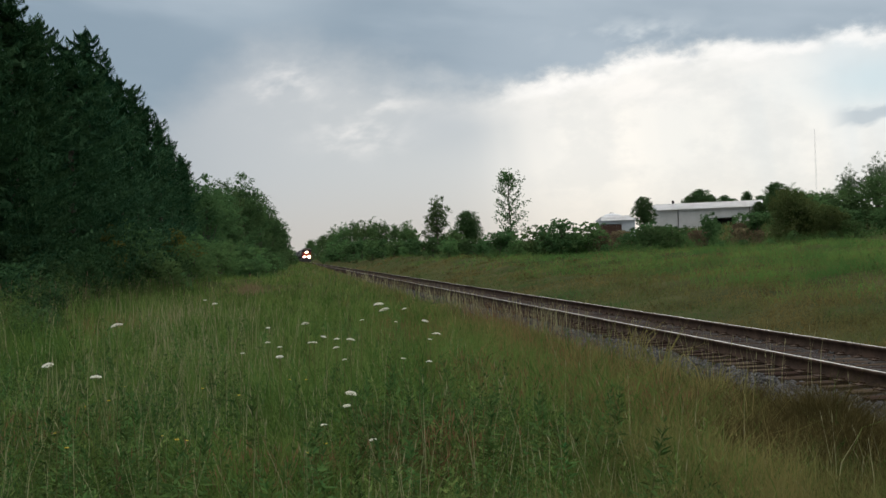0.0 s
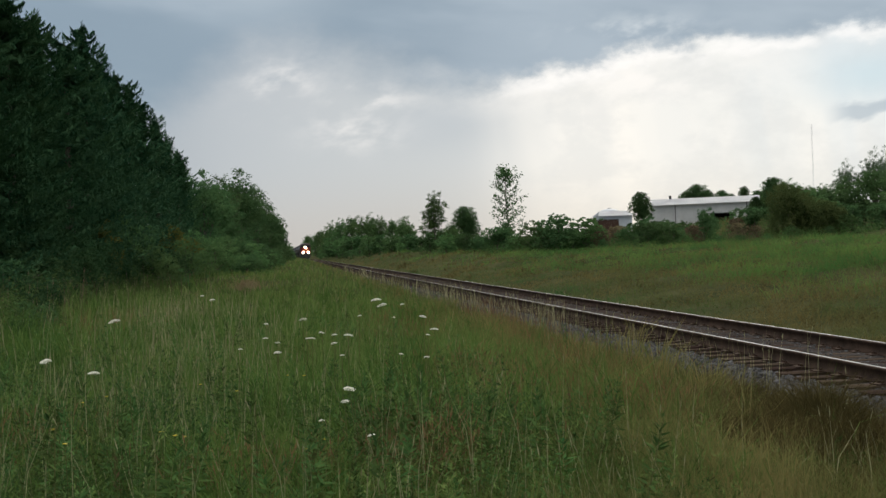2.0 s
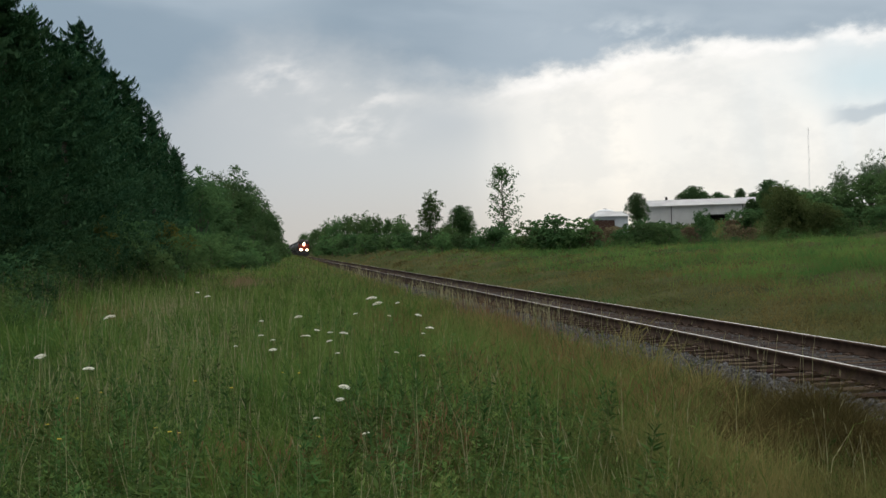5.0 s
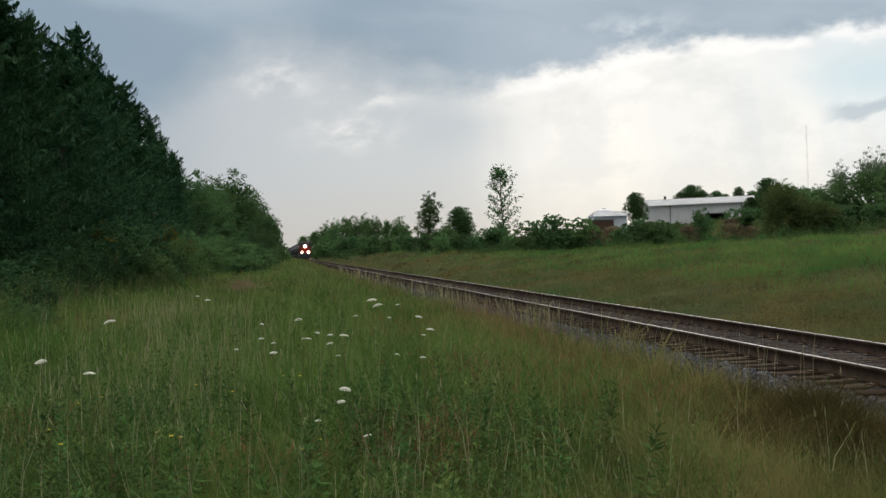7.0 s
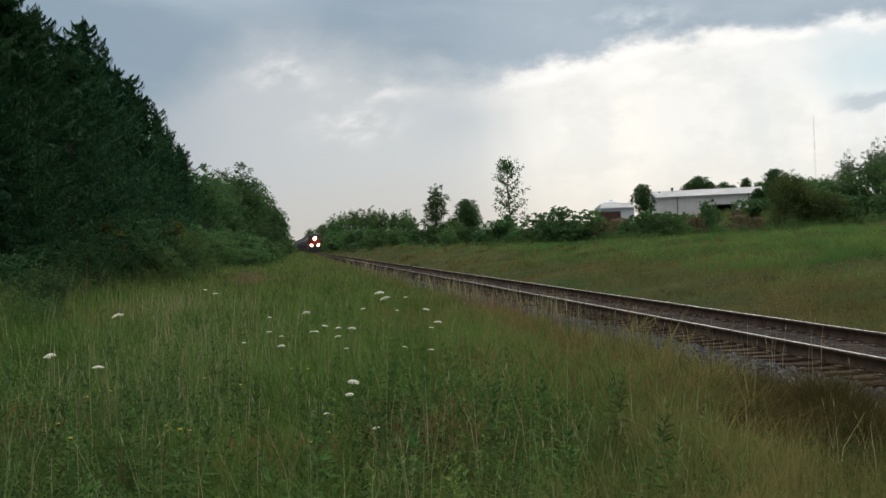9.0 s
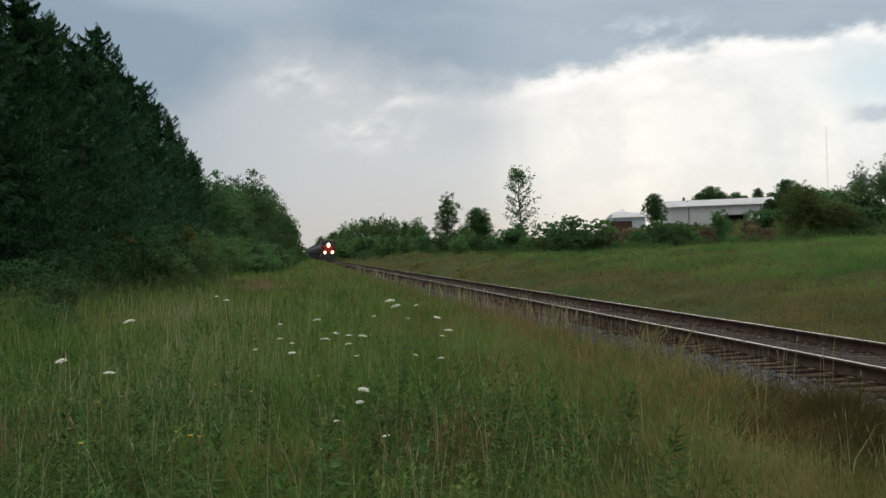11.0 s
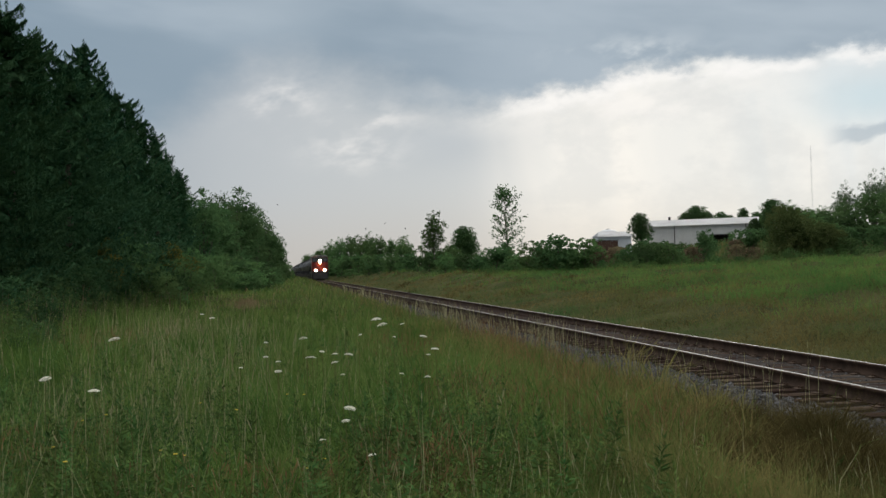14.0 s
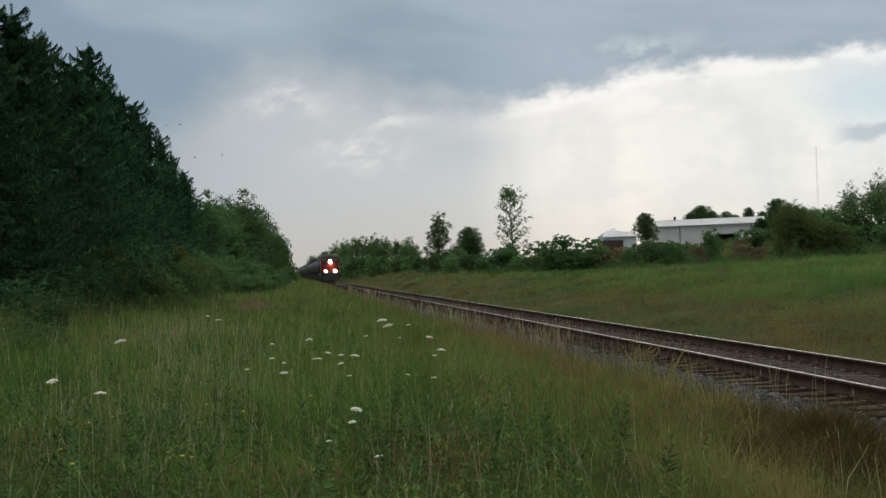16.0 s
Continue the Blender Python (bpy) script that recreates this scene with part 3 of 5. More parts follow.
def build_trees():
    spruces = [spruce(11, radius=3.0), spruce(12, radius=3.3), spruce(13, radius=2.8)]
    close = [spruce(14, radius=3.2, m=200, fine=1.45), spruce(15, radius=2.9, m=200, fine=1.45)]
    row = [(-9.9, 36.5, 11.9), (-10.9, 43.5, 11.2), (-9.4, 31, 9.9), (-8.8, 35.5, 10.4), (-8.6, 40, 10.6), (-8.9, 45, 10.7), (-8.4, 49.5, 10.7), (-8.5, 54.8, 12.2), (-8.6, 60, 11.8), (-8.5, 65, 11.6),
           (-8.9, 51.8, 10.2), (-8.9, 42.6, 9.6), (-9.0, 38.0, 9.4), (-8.8, 57.5, 10.4), (-8.4, 70.4, 11.8), (-8.5, 77, 11.7), (-8.4, 84.5, 11.6), (-8.5, 93, 11.0), (-8.3, 101, 10.6), (-8.5, 108, 10.6),
           (-11.4, 40, 12.2), (-11.0, 57, 13.0), (-11.3, 74, 12.4)]
    for i, (x, y, top) in enumerate(row):
        grow(close[i % 2] if y < 56 and x > -10 else spruces[i % 3], x, y, top, random.uniform(1.1, 1.3), 11.0)
    away(spruces + close)

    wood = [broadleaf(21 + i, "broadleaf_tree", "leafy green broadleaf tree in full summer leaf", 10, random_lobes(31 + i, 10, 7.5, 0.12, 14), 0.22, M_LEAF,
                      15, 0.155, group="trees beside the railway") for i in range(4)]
    near = [broadleaf(121 + i, "broadleaf_tree", "leafy green broadleaf tree in full summer leaf", 10, random_lobes(131 + i, 10, 7.5, 0.12, 14), 0.22, M_LEAFD,
                      21, 0.135, 0.02, group="trees beside the railway") for i in range(3)]
    left = [(-7.5, 120, 10.2), (-6.8, 132, 9.6), (-7.5, 146, 11.5), (-5.4, 158, 13.0), (-6.6, 172, 12.0), (-3.6, 184, 12.0), (-1.7, 198, 9.6), (-0.9, 200, 8.0), (-2.5, 208, 8.6),
            (-3.6, 232, 11.0), (-3.4, 250, 10.6), (-4.4, 275, 11), (-4.8, 330, 11), (-5.4, 410, 12),
            (-11, 130, 11.5), (-10, 165, 12)]
    right = [(12.8, 450, 9.4), (13.2, 400, 9.6), (13.6, 355, 9.8), (13.8, 318, 10.2), (14.6, 292, 10.2), (16.0, 270, 9.9), (17.0, 252, 9.6), (18.0, 238, 9.4), (18.4, 222, 8.4),
             (19.4, 208, 7.2), (20.0, 196, 6.9), (19, 176, 5.6), (12.5, 520, 10), (13, 600, 11), (24, 230, 8.5), (22, 300, 10), (30, 210, 6.3), (33, 225, 6.4), (38, 240, 7.2)]
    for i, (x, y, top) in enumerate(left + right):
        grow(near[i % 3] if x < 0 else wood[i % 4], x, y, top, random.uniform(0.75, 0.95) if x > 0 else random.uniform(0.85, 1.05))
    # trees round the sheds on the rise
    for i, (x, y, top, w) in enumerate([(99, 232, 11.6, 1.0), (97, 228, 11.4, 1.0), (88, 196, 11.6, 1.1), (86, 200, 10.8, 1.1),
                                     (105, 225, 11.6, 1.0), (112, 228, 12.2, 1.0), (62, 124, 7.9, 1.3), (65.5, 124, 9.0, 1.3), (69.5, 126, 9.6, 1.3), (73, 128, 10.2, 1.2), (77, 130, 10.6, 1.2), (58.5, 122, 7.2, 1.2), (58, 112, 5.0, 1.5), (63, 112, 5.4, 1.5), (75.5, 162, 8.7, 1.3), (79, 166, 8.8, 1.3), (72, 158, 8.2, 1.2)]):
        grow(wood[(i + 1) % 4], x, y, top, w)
    away(wood + near)

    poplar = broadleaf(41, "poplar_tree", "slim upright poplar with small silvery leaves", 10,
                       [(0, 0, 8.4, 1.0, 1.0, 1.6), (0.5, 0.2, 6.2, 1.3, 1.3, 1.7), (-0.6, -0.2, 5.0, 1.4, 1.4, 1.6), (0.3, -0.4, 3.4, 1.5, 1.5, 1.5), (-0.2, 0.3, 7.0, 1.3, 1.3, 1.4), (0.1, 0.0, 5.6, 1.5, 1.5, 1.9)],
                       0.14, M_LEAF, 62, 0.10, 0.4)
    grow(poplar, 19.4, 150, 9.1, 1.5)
    away([poplar])
    round_ = broadleaf(42, "round_maple", "compact rounded dark green maple above the thicket", 10,
                       [(0, 0, 7.4, 2.6, 2.6, 2.4), (1.2, 0.3, 5.8, 2.4, 2.4, 2.2), (-1.3, -0.3, 5.6, 2.4, 2.4, 2.2), (0, 0.6, 4.2, 2.6, 2.6, 2.0), (0.2, -0.4, 8.6, 1.5, 1.5, 1.3)], 0.22, M_LEAFD, 60, 0.14, 0.0)
    grow(round_, 21.9, 140, 6.6, 1.15)
    grow(round_, 57.9, 186, 9.7, 0.92)
    for x, y, top, w in ((80.7, 222, 12.4, 1.25), (83.2, 224, 11.2, 1.1), (78.2, 221, 11.1, 1.1), (88.5, 230, 11.4, 0.95), (93.2, 230, 12.1, 0.7), (90.8, 231, 10.7, 0.9), (96, 230, 11.2, 0.9)):
        grow(round_, x, y, top, w)
    grow(round_, 65.0, 150, 9.5, 1.2)
    grow(round_, 62.8, 151, 7.0, 0.9)
    olive = broadleaf(43, "hawthorn", "big rounded hawthorn bush turning olive brown", 5.5, random_lobes(143, 5.5, 7.2, 0.12, 18), 0.12, M_OLIVELEAF, 34, 0.095, 0.03)
    grow(olive, 44.4, 99, 5.9, 0.95, 5.5, 0.1)
    grow(olive, 48.6, 104, 5.0, 0.85, 5.5, 0.1)
    grow(olive, 46.6, 96.5, 4.4, 1.0, 5.5, 0.1)
    willow = broadleaf(44, "willow_tree", "airy grey-green willow with fine leaves", 10, random_lobes(144, 10, 6.0, 0.35, 16), 0.16, M_WILLOW, 30, 0.085, 0.85)
    for x, y, top in ((65.6, 131, 10.4), (68.6, 130, 11.6), (71.5, 132, 11.9)):
        grow(willow, x, y, top, 1.0)
    away([olive, willow])
    away([round_])
    build_sapling()


def build_sapling():
    """A thin, half-bare young ash: an upright stem, rising limbs and loose tufts of leaves."""
    g = np.random.default_rng(55)
    x, y = 25.05, 130.0
    z0 = float(ground_z(x, y))
    h = 10.45 - z0
    tree = empty("ash_tree", pose(x, y, z0), "thin young ash with sparse leaf tufts and bare limbs", "tree")
    bm = trunk_mesh([(0.15, 0, -0.2), (0.1, 0, h * 0.3), (-0.08, 0.05, h * 0.6), (-0.05, 0, h * 0.97)], 0.13, 0.03)
    leaves = []
    for i in range(34):
        f = 0.32 + 0.66 * (i / 33)
        a = i * 2.4
        ln = (1.95 - 1.2 * abs(f - 0.55) - (0.5 if f > 0.9 else 0)) * g.uniform(0.6, 1.1)
        s = Vector((0.05 - 0.15 * f, 0, h * (f - 0.07)))
        e = s + Vector((math.cos(a) * ln, math.sin(a) * ln, 0.55 * ln + 0.15))
        rod(bm, s, e, 0.04, 0.012, 5)
        for k in range(5):
            q = s.lerp(e, 0.4 + 0.16 * k)
            c = np.array(q) + g.normal(0, 0.17, (8 if f < 0.86 else 12, 3))
            leaves.append(c)
    leaves.append(np.array([-0.1, 0, h * 0.93]) + g.normal(0, 1, (110, 3)) * np.array([0.6, 0.6, 0.5]))
    p = np.concatenate(leaves)
    al = unit(g.normal(0, 1, p.shape) + np.array([0, 0, -0.5])) * g.uniform(0.09, 0.19, (len(p), 1))
    ac = unit(np.cross(al, g.normal(0, 1, p.shape))) * g.uniform(0.05, 0.10, (len(p), 1))
    part("trunk", bm, M_BARK, tree)
    part("crown", raw_mesh("ash_crown", *quads(p, al, ac)), M_LEAFD, tree)


build_trees()


# ---- thickets ----
def build_bushes():
    kinds = []
    for i in range(5):
        lobes = random_lobes(61 + i, 2.6, 3.2, 0.07, 9)
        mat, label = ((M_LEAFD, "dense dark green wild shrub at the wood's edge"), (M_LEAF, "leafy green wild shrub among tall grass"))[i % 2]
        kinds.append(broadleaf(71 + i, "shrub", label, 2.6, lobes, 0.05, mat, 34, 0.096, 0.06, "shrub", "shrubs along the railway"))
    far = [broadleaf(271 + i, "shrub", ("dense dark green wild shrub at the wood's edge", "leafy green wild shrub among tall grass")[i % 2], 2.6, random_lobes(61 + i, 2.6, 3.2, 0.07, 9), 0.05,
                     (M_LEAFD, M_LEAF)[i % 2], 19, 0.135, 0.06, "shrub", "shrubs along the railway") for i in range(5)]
    fine = [broadleaf(171 + i, "shrub", ("dense dark green wild shrub at the wood's edge", "leafy green wild shrub among tall grass")[i % 2], 2.6, random_lobes(161 + i, 2.6, 3.2, 0.15, 10), 0.04,
                      (M_SHADELEAF, M_LEAF, M_LEAFD, M_LEAF)[i], 40, 0.070, 0.22, "shrub", "shrubs along the railway") for i in range(4)]
    yellow = broadleaf(81, "turning_shrub", "shrub with yellowing orange-tinged leaves", 2.6, random_lobes(91, 2.6, 2.2, 0.3, 6), 0.05, M_LEAFY, 45, 0.085, 0.25, "shrub")
    spots = []
    y = 36.0
    while y < 175:
        edge = np.interp(y, [24, 45, 90, 175], [-6.6, -6.6, -5.2, -3.6])
        spots.append((edge + random.uniform(-0.9, 0.3), y, random.uniform(0.9, 2.2) + 0.006 * y, 1))
        spots.append((edge - 1.5 + random.uniform(-0.6, 0.5), y + random.uniform(0, 2), random.uniform(1.9, 3.0) + 0.005 * y, 2))
        spots.append((edge - 2.8 + random.uniform(-0.8, 0.6), y + random.uniform(0, 2), random.uniform(2.6, 3.9) + 0.004 * y, 3))
        y += 1.9 + y * 0.024
    for i, (x, y, top, row) in enumerate(spots):
        proto = fine[(0, i % 3 + 1, i % 4)[row - 1] if y > 52 else 0] if y < 80 else (kinds if y < 130 else far)[i % 5]
        grow(proto, x, y, top, random.uniform(0.9, 1.2), 2.6)
    y, spots = 180.0, []
    while y < 430:
        spots.append((np.interp(y, [180, 260, 430], [-3.4, -2.0, 1.0]) + random.uniform(-0.8, 0.8), y, random.uniform(1.6, 2.6)))
        y += 5.0
    for i, (x, y, top) in enumerate(spots):
        grow(far[i % 5], x, y, top, random.uniform(1.0, 1.3), 2.6, 0.2)
    for i, (x, y, top) in enumerate(((-4.6, 21.6, 0.55), (-4.8, 23.5, 0.8), (-5.2, 25.5, 0.95), (-5.6, 28.5, 1.15), (-6.1, 31, 1.2), (-6.3, 33.5, 1.3), (-6.8, 36.5, 1.6), (-6.2, 39, 1.2), (-7.3, 41, 2.0), (-6.6, 29.5, 1.7), (-7.2, 34.5, 2.0))):
        grow(fine[2 if i % 5 == 1 else 0], x, y, top, 1.4, 2.6)
    for i, (x, y, top) in enumerate(((-2.6, 90, 1.7), (-2.1, 100, 2.0), (-1.7, 110, 2.1), (-1.2, 120, 2.0), (-0.8, 132, 1.9), (-0.4, 146, 1.7), (-0.2, 165, 1.6), (-3.2, 96, 2.5), (-2.8, 115, 2.8), (-2.2, 135, 2.9), (-1.6, 155, 2.6), (-1.2, 175, 2.4), (0.2, 190, 3.0), (0.5, 205, 3.2), (0.6, 222, 3.4))):
        grow(kinds[i % 5], x, y, top, 1.3, 2.6, 0.2)
    for x, y, top, w in ((-5.2, 66, 2.6, 1.3), (-4.6, 84, 3.0, 1.3), (-4.2, 96, 3.3, 1.2), (-6.0, 57, 2.2, 1.2)):
        grow(fine[1], x, y, top, w, 2.6)
    for x, y, top in ((-7.6, 52, 3.3), (-6.6, 72, 3.6), (-6.0, 80, 2.9)):
        grow(yellow, x, y, top, 1.0, 2.6)
    # the far side of the line: a hedge of shrubs on the bank's crest
    bank = [(20.5, 112, 3.6, 1.0), (22.5, 104, 3.8, 1.2), (24.0, 101, 4.1, 1.3), (25.8, 99, 3.8, 1.2), (27.5, 103, 3.0, 1.0), (18.8, 118, 3.0, 1.0), (17.5, 126, 3.2, 1.1), (16.8, 134, 3.4, 1.0),
            (21.5, 108, 2.6, 1.2), (23.2, 103, 2.7, 1.2), (25.0, 100, 2.6, 1.2), (26.5, 101, 2.5, 1.2), (19.5, 116, 2.6, 1.2), (19.2, 132, 3.8, 1.1), (16.2, 145, 3.2, 1.2), (16.5, 156, 3.6, 1.1), (15.5, 168, 3.8, 1.1), (15.0, 182, 4.0, 1.1), (14.5, 197, 4.2, 1.1), (14.0, 215, 4.4, 1.1), (13.6, 235, 4.6, 1.1), (13.2, 258, 5.0, 1.1), (13.0, 282, 5.4, 1.1),
            (12.8, 310, 5.6, 1.1), (29.5, 100, 2.7, 1.1), (31.0, 98, 3.4, 1.2), (32.6, 97, 3.3, 1.1), (34.2, 100, 2.5, 1.0), (33.2, 95, 2.0, 1.0), (35.8, 94, 1.7, 1.0), (37.6, 94, 1.8, 1.0), (39.6, 93, 1.8, 1.0), (26.5, 96, 1.8, 1.0), (37.8, 101, 2.4, 0.9), (36.4, 99, 4.1, 0.7), (43.2, 105, 4.6, 1.1),
            (42.0, 94, 2.4, 1.0), (45.0, 93, 2.2, 1.0), (47.6, 95, 3.2, 1.1), (49.0, 97, 4.0, 1.1), (50.5, 94, 4.2, 1.1), (52.5, 96, 4.4, 1.1), (54.5, 97, 4.6, 1.1), (33.4, 112, 3.2, 1.2), (35.6, 113, 3.8, 1.2), (38.2, 112, 2.9, 1.2), (40.6, 114, 3.2, 1.0), (42, 113, 3.9, 0.9), (44.5, 112, 3.1, 1.0), (51.5, 112, 6.0, 1.1), (50.5, 106, 5.9, 1.3), (47.5, 104, 5.8, 1.3), (53.5, 105, 5.6, 1.3), (56, 104, 5.4, 1.2), (46, 140, 3.9, 1.2), (50, 150, 4.0, 1.2), (55, 158, 4.2, 1.2), (60, 160, 4.6, 1.2), (40, 150, 3.6, 1.2), (23.0, 120, 3.8, 1.1), (26.5, 118, 3.6, 1.0), (29, 122, 3.2, 1.1), (21, 160, 4.0, 1.2), (24, 175, 4.2, 1.2), (28, 150, 3.3, 1.1)]
    y = 112.0
    while y < 420:
        bank.append((np.interp(y, [112, 160, 260, 420], [20.5, 16.8, 14.2, 12.6]) + random.uniform(-0.5, 0.9), y, np.interp(y, [112, 420], [2.9, 4.2]) + random.uniform(-0.4, 0.5), 1.25))
        y *= 1.06
    for i, (x, y, top, w) in enumerate(bank):
        grow((kinds if y < 128 else far)[i % 5], x, y, top, w * 1.1, 2.6, 0.1)
    dry = broadleaf(82, "dry_shrub", "brown dried-up brush in front of the sheds", 2.6, random_lobes(92, 2.6, 3.4, 0.2, 7), 0.05, M_DRY, 40, 0.09, 0.3, "shrub", "dry brush on the bank")
    for x, y, top in ((38.6, 106, 2.6), (41.4, 104, 3.3), (43.6, 106, 2.9), (30.2, 104, 3.0), (28.2, 104, 3.1), (29.2, 102, 2.8), (27.0, 102, 2.8), (37, 105, 2.5), (39.6, 108, 2.9), (34.6, 97, 2.7), (38.6, 97, 2.8), (39.8, 96, 2.5), (26.8, 98, 2.5)):
        grow(dry, x, y, top, 1.0, 2.6, 0.1)
    away(kinds + fine + far + [yellow, dry])


build_bushes()


# ---- grass ----
def blades(name, x, y, h, w, lean, mat, label, heads=None, share=1.0, a=None):
    """Bent, tapering blades standing on the ground, each of two segments."""
    n = len(x)
    z = ground_z(x, y) - 0.02
    a = rng.uniform(0, 2 * np.pi, n) if a is None else a
    b = rng.uniform(0, 2 * np.pi, n)
    side = np.stack((np.cos(b), np.sin(b), np.zeros(n)), 1) * (w / 2)[:, None]
    bend = np.stack((np.cos(a), np.sin(a), np.zeros(n)), 1) * (h * lean)[:, None]
    base = np.stack((x, y, z), 1)
    up = np.array([0, 0, 1.0]) * h[:, None]
    mid = base + up * 0.6 + bend * 0.3
    tip = base + up * (1 - 0.25 * lean[:, None] ** 2) + bend
    V = np.stack((base - side, base + side, mid + side * 0.8, mid - side * 0.8, tip), 1).reshape(-1, 3)
    k = np.arange(n)[:, None] * 5
    Lp = np.concatenate((k + np.array([[0, 1, 2, 3]]), k + np.array([[3, 2, 4]])), 1)
    A = (V, Lp.ravel(), np.tile([4, 3], n))
    if heads:
        d, some = unit(tip - mid), rng.random(n) < share
        A = join_arrays((A, quads(tip[some], d[some] * heads, (side / np.maximum(w[:, None] / 2, 1e-6))[some] * heads * 0.085)))
    ob = part(name, raw_mesh(name, *A), mat)
    return tagged(ob, label, "grass", kind="stuff")


def strewn(n, y0, y1, lo, hi):
    """Places whose number falls off with distance, between two lines along the track."""
    y = 1 / rng.uniform(1 / y1, 1 / y0, n)
    a = np.maximum(lo, -0.26 * y - 0.8)
    b = np.minimum(hi, 0.53 * y + 0.8)
    return a + rng.random(n) * (b - a), y


def patch(x, y, k):
    """Uneven growth: about one, higher and lower in patches."""
    return 1 + 0.34 * np.sin(x * 2.6 + k + 0.4 * y) * np.sin(y * 1.1 + 1.3 * k) + 0.22 * np.sin(x * 0.7 - y * 0.45 + k) + 0.16 * np.sin(x * 6.1 + 2 * k) * np.sin(y * 3.7 - k)


def herb_domes(name, cx, cy, tall, spread, q, k, leaf, mat, label):
    """Rounded clumps of leafy stems: q stems a clump, k leaves a stem."""
    n = len(cx)
    a, r = rng.uniform(0, 2 * np.pi, (n, q)), np.sqrt(rng.random((n, q)))
    x, y = (cx[:, None] + r * spread[:, None] * np.cos(a)).ravel(), (cy[:, None] + r * spread[:, None] * np.sin(a)).ravel()
    h = (tall[:, None] * (1 - 0.6 * r ** 2) * rng.uniform(0.8, 1.1, (n, q))).ravel()
    f = rng.uniform(0.1, 1.0, (n * q, k)) ** 0.7
    az = rng.uniform(0, 2 * np.pi, (n * q, k))
    d = np.stack((np.cos(az), np.sin(az), 0.1 + 0.6 * f ** 2 + rng.normal(0, 0.25, (n * q, k))), -1)
    size = np.repeat(leaf, q)[:, None, None] * rng.uniform(0.6, 1.4, (n * q, k, 1))
    c = np.stack((x, y, ground_z(x, y)), 1)[:, None] + d * size
    c[..., 2] += f * h[:, None]
    c[..., :2] += rng.normal(0, 0.012, c[..., :2].shape)
    d, size, c = unit(d).reshape(-1, 3), size.reshape(-1, 1), c.reshape(-1, 3)
    ac = unit(np.cross(d, rng.normal(0, 0.6, d.shape) + np.array([0, 0, 1.0])))
    tagged(part(name, raw_mesh(name, *quads(c, d * size, ac * size * 0.27)), mat), label, "herbs", kind="stuff")


def build_grass():
    x, y = strewn(105000, 4.2, 420, -8.5, 4.9)
    shift = np.clip((y - 12) * 0.1, 0, 2.2)
    keep = rng.random(len(x)) > np.clip((x - 1.2 - shift - 0.4 * np.sin(y * 0.7)) / 3.0, 0, 0.93)
    thin = np.sin(x * 3.3 + 1.7 * np.sin(y * 0.9)) * np.sin(y * 2.1 + 0.8 * x) + 0.5 * np.sin(x * 1.1 - y * 0.7)
    keep &= (thin > -0.35) | (rng.random(len(x)) < 0.25) | (y > 40)
    herby = (((x - 1.1) / 0.9) ** 2 + ((y - 8.2) / 1.3) ** 2 < 1) | ((x < -0.10 * y) & (y < 9.5))
    keep &= ~herby | (rng.random(len(x)) < 0.45)
    x, y = x[keep], y[keep]
    n = len(x)
    h = np.clip(rng.normal(0.36, 0.14, n), 0.1, 0.8) * patch(x, y, 0.4) * np.interp(x, [-8, -5, -3.4], [1.6, 1.4, 1.0]) * np.interp(y, [5, 8, 25, 60], [0.82, 1.05, 1.0, 0.75])
    blades("meadow_grass", x, y, h, 0.0022 + 0.00040 * y + 0.006 * rng.random(n) ** 4, rng.uniform(0.1, 1.0, n), M_GRASS, "tall green meadow grass with bent blades", 0.03, 0.12)
    # paler blades farther out: the skylight on grass tips is put into their colour
    x, y = strewn(26000, 10, 300, -8.5, 3.4)
    keep = patch(x * 0.5, y * 0.35, 3.0) > 0.85
    x, y = x[keep], y[keep]
    n = len(x)
    blades("pale_meadow_grass", x, y, rng.uniform(0.3, 0.62, n) * np.interp(x, [-8, -5, -3.4], [1.6, 1.4, 1.0]) * np.interp(y, [10, 25, 60], [0.9, 1.0, 0.75]), 0.002 + 0.0003 * y, rng.uniform(0.1, 0.8, n), M_TUFT, "fine meadow grass, coloured light for its skylit tips", 0.03, 0.3)
    x, y = strewn(135000, 4.2, 420, -3.5, 6.45)
    edge = 5.28 + 0.16 * np.sin(y * 0.9) + 0.12 * np.sin(y * 2.3 + 1) + np.clip((y - 26) * 0.08, 0, 0.85)
    keep = (rng.random(len(x)) < np.clip((x - 0.6 - np.clip((y - 12) * 0.1, 0, 2.4) - 0.5 * np.sin(y * 0.6)) / 2.4, 0.16, 1)) & (x < edge)
    keep &= (((x - 4.0) / 1.05) ** 2 + ((y - 8.0) / 2.2) ** 2 > 1) | (rng.random(len(x)) < 0.10)
    x, y = x[keep], y[keep]
    n = len(x)
    h = np.clip(rng.normal(0.33, 0.10, n), 0.1, 0.68) * patch(x, y, 2.2) * np.interp(x, [3.9, 4.8, 6.2], [1, 0.62, 0.45])
    blades("olive_grass", x, y, h, 0.0018 + 0.00034 * y, rng.uniform(0.1, 0.9, n), M_OLIVE, "fine olive-brown wild grass near the ballast", 0.016, 0.25)
    # green shoots among the olive grass
    x, y = strewn(15000, 4.4, 60, 0.5, 4.9)
    keep = (patch(x * 1.3, y * 0.8, 4.4) + rng.normal(0, 0.12, len(x)) > 1.08) | (y < 8.2)
    x, y = x[keep], y[keep]
    n = len(x)
    blades("green_shoots", x, y, rng.uniform(0.15, 0.42, n) * np.interp(x, [3.9, 4.9], [1, 0.6]), 0.003 + 0.0004 * y, rng.uniform(0.2, 1.0, n), M_GRASS, "green grass shoots among the olive grass")
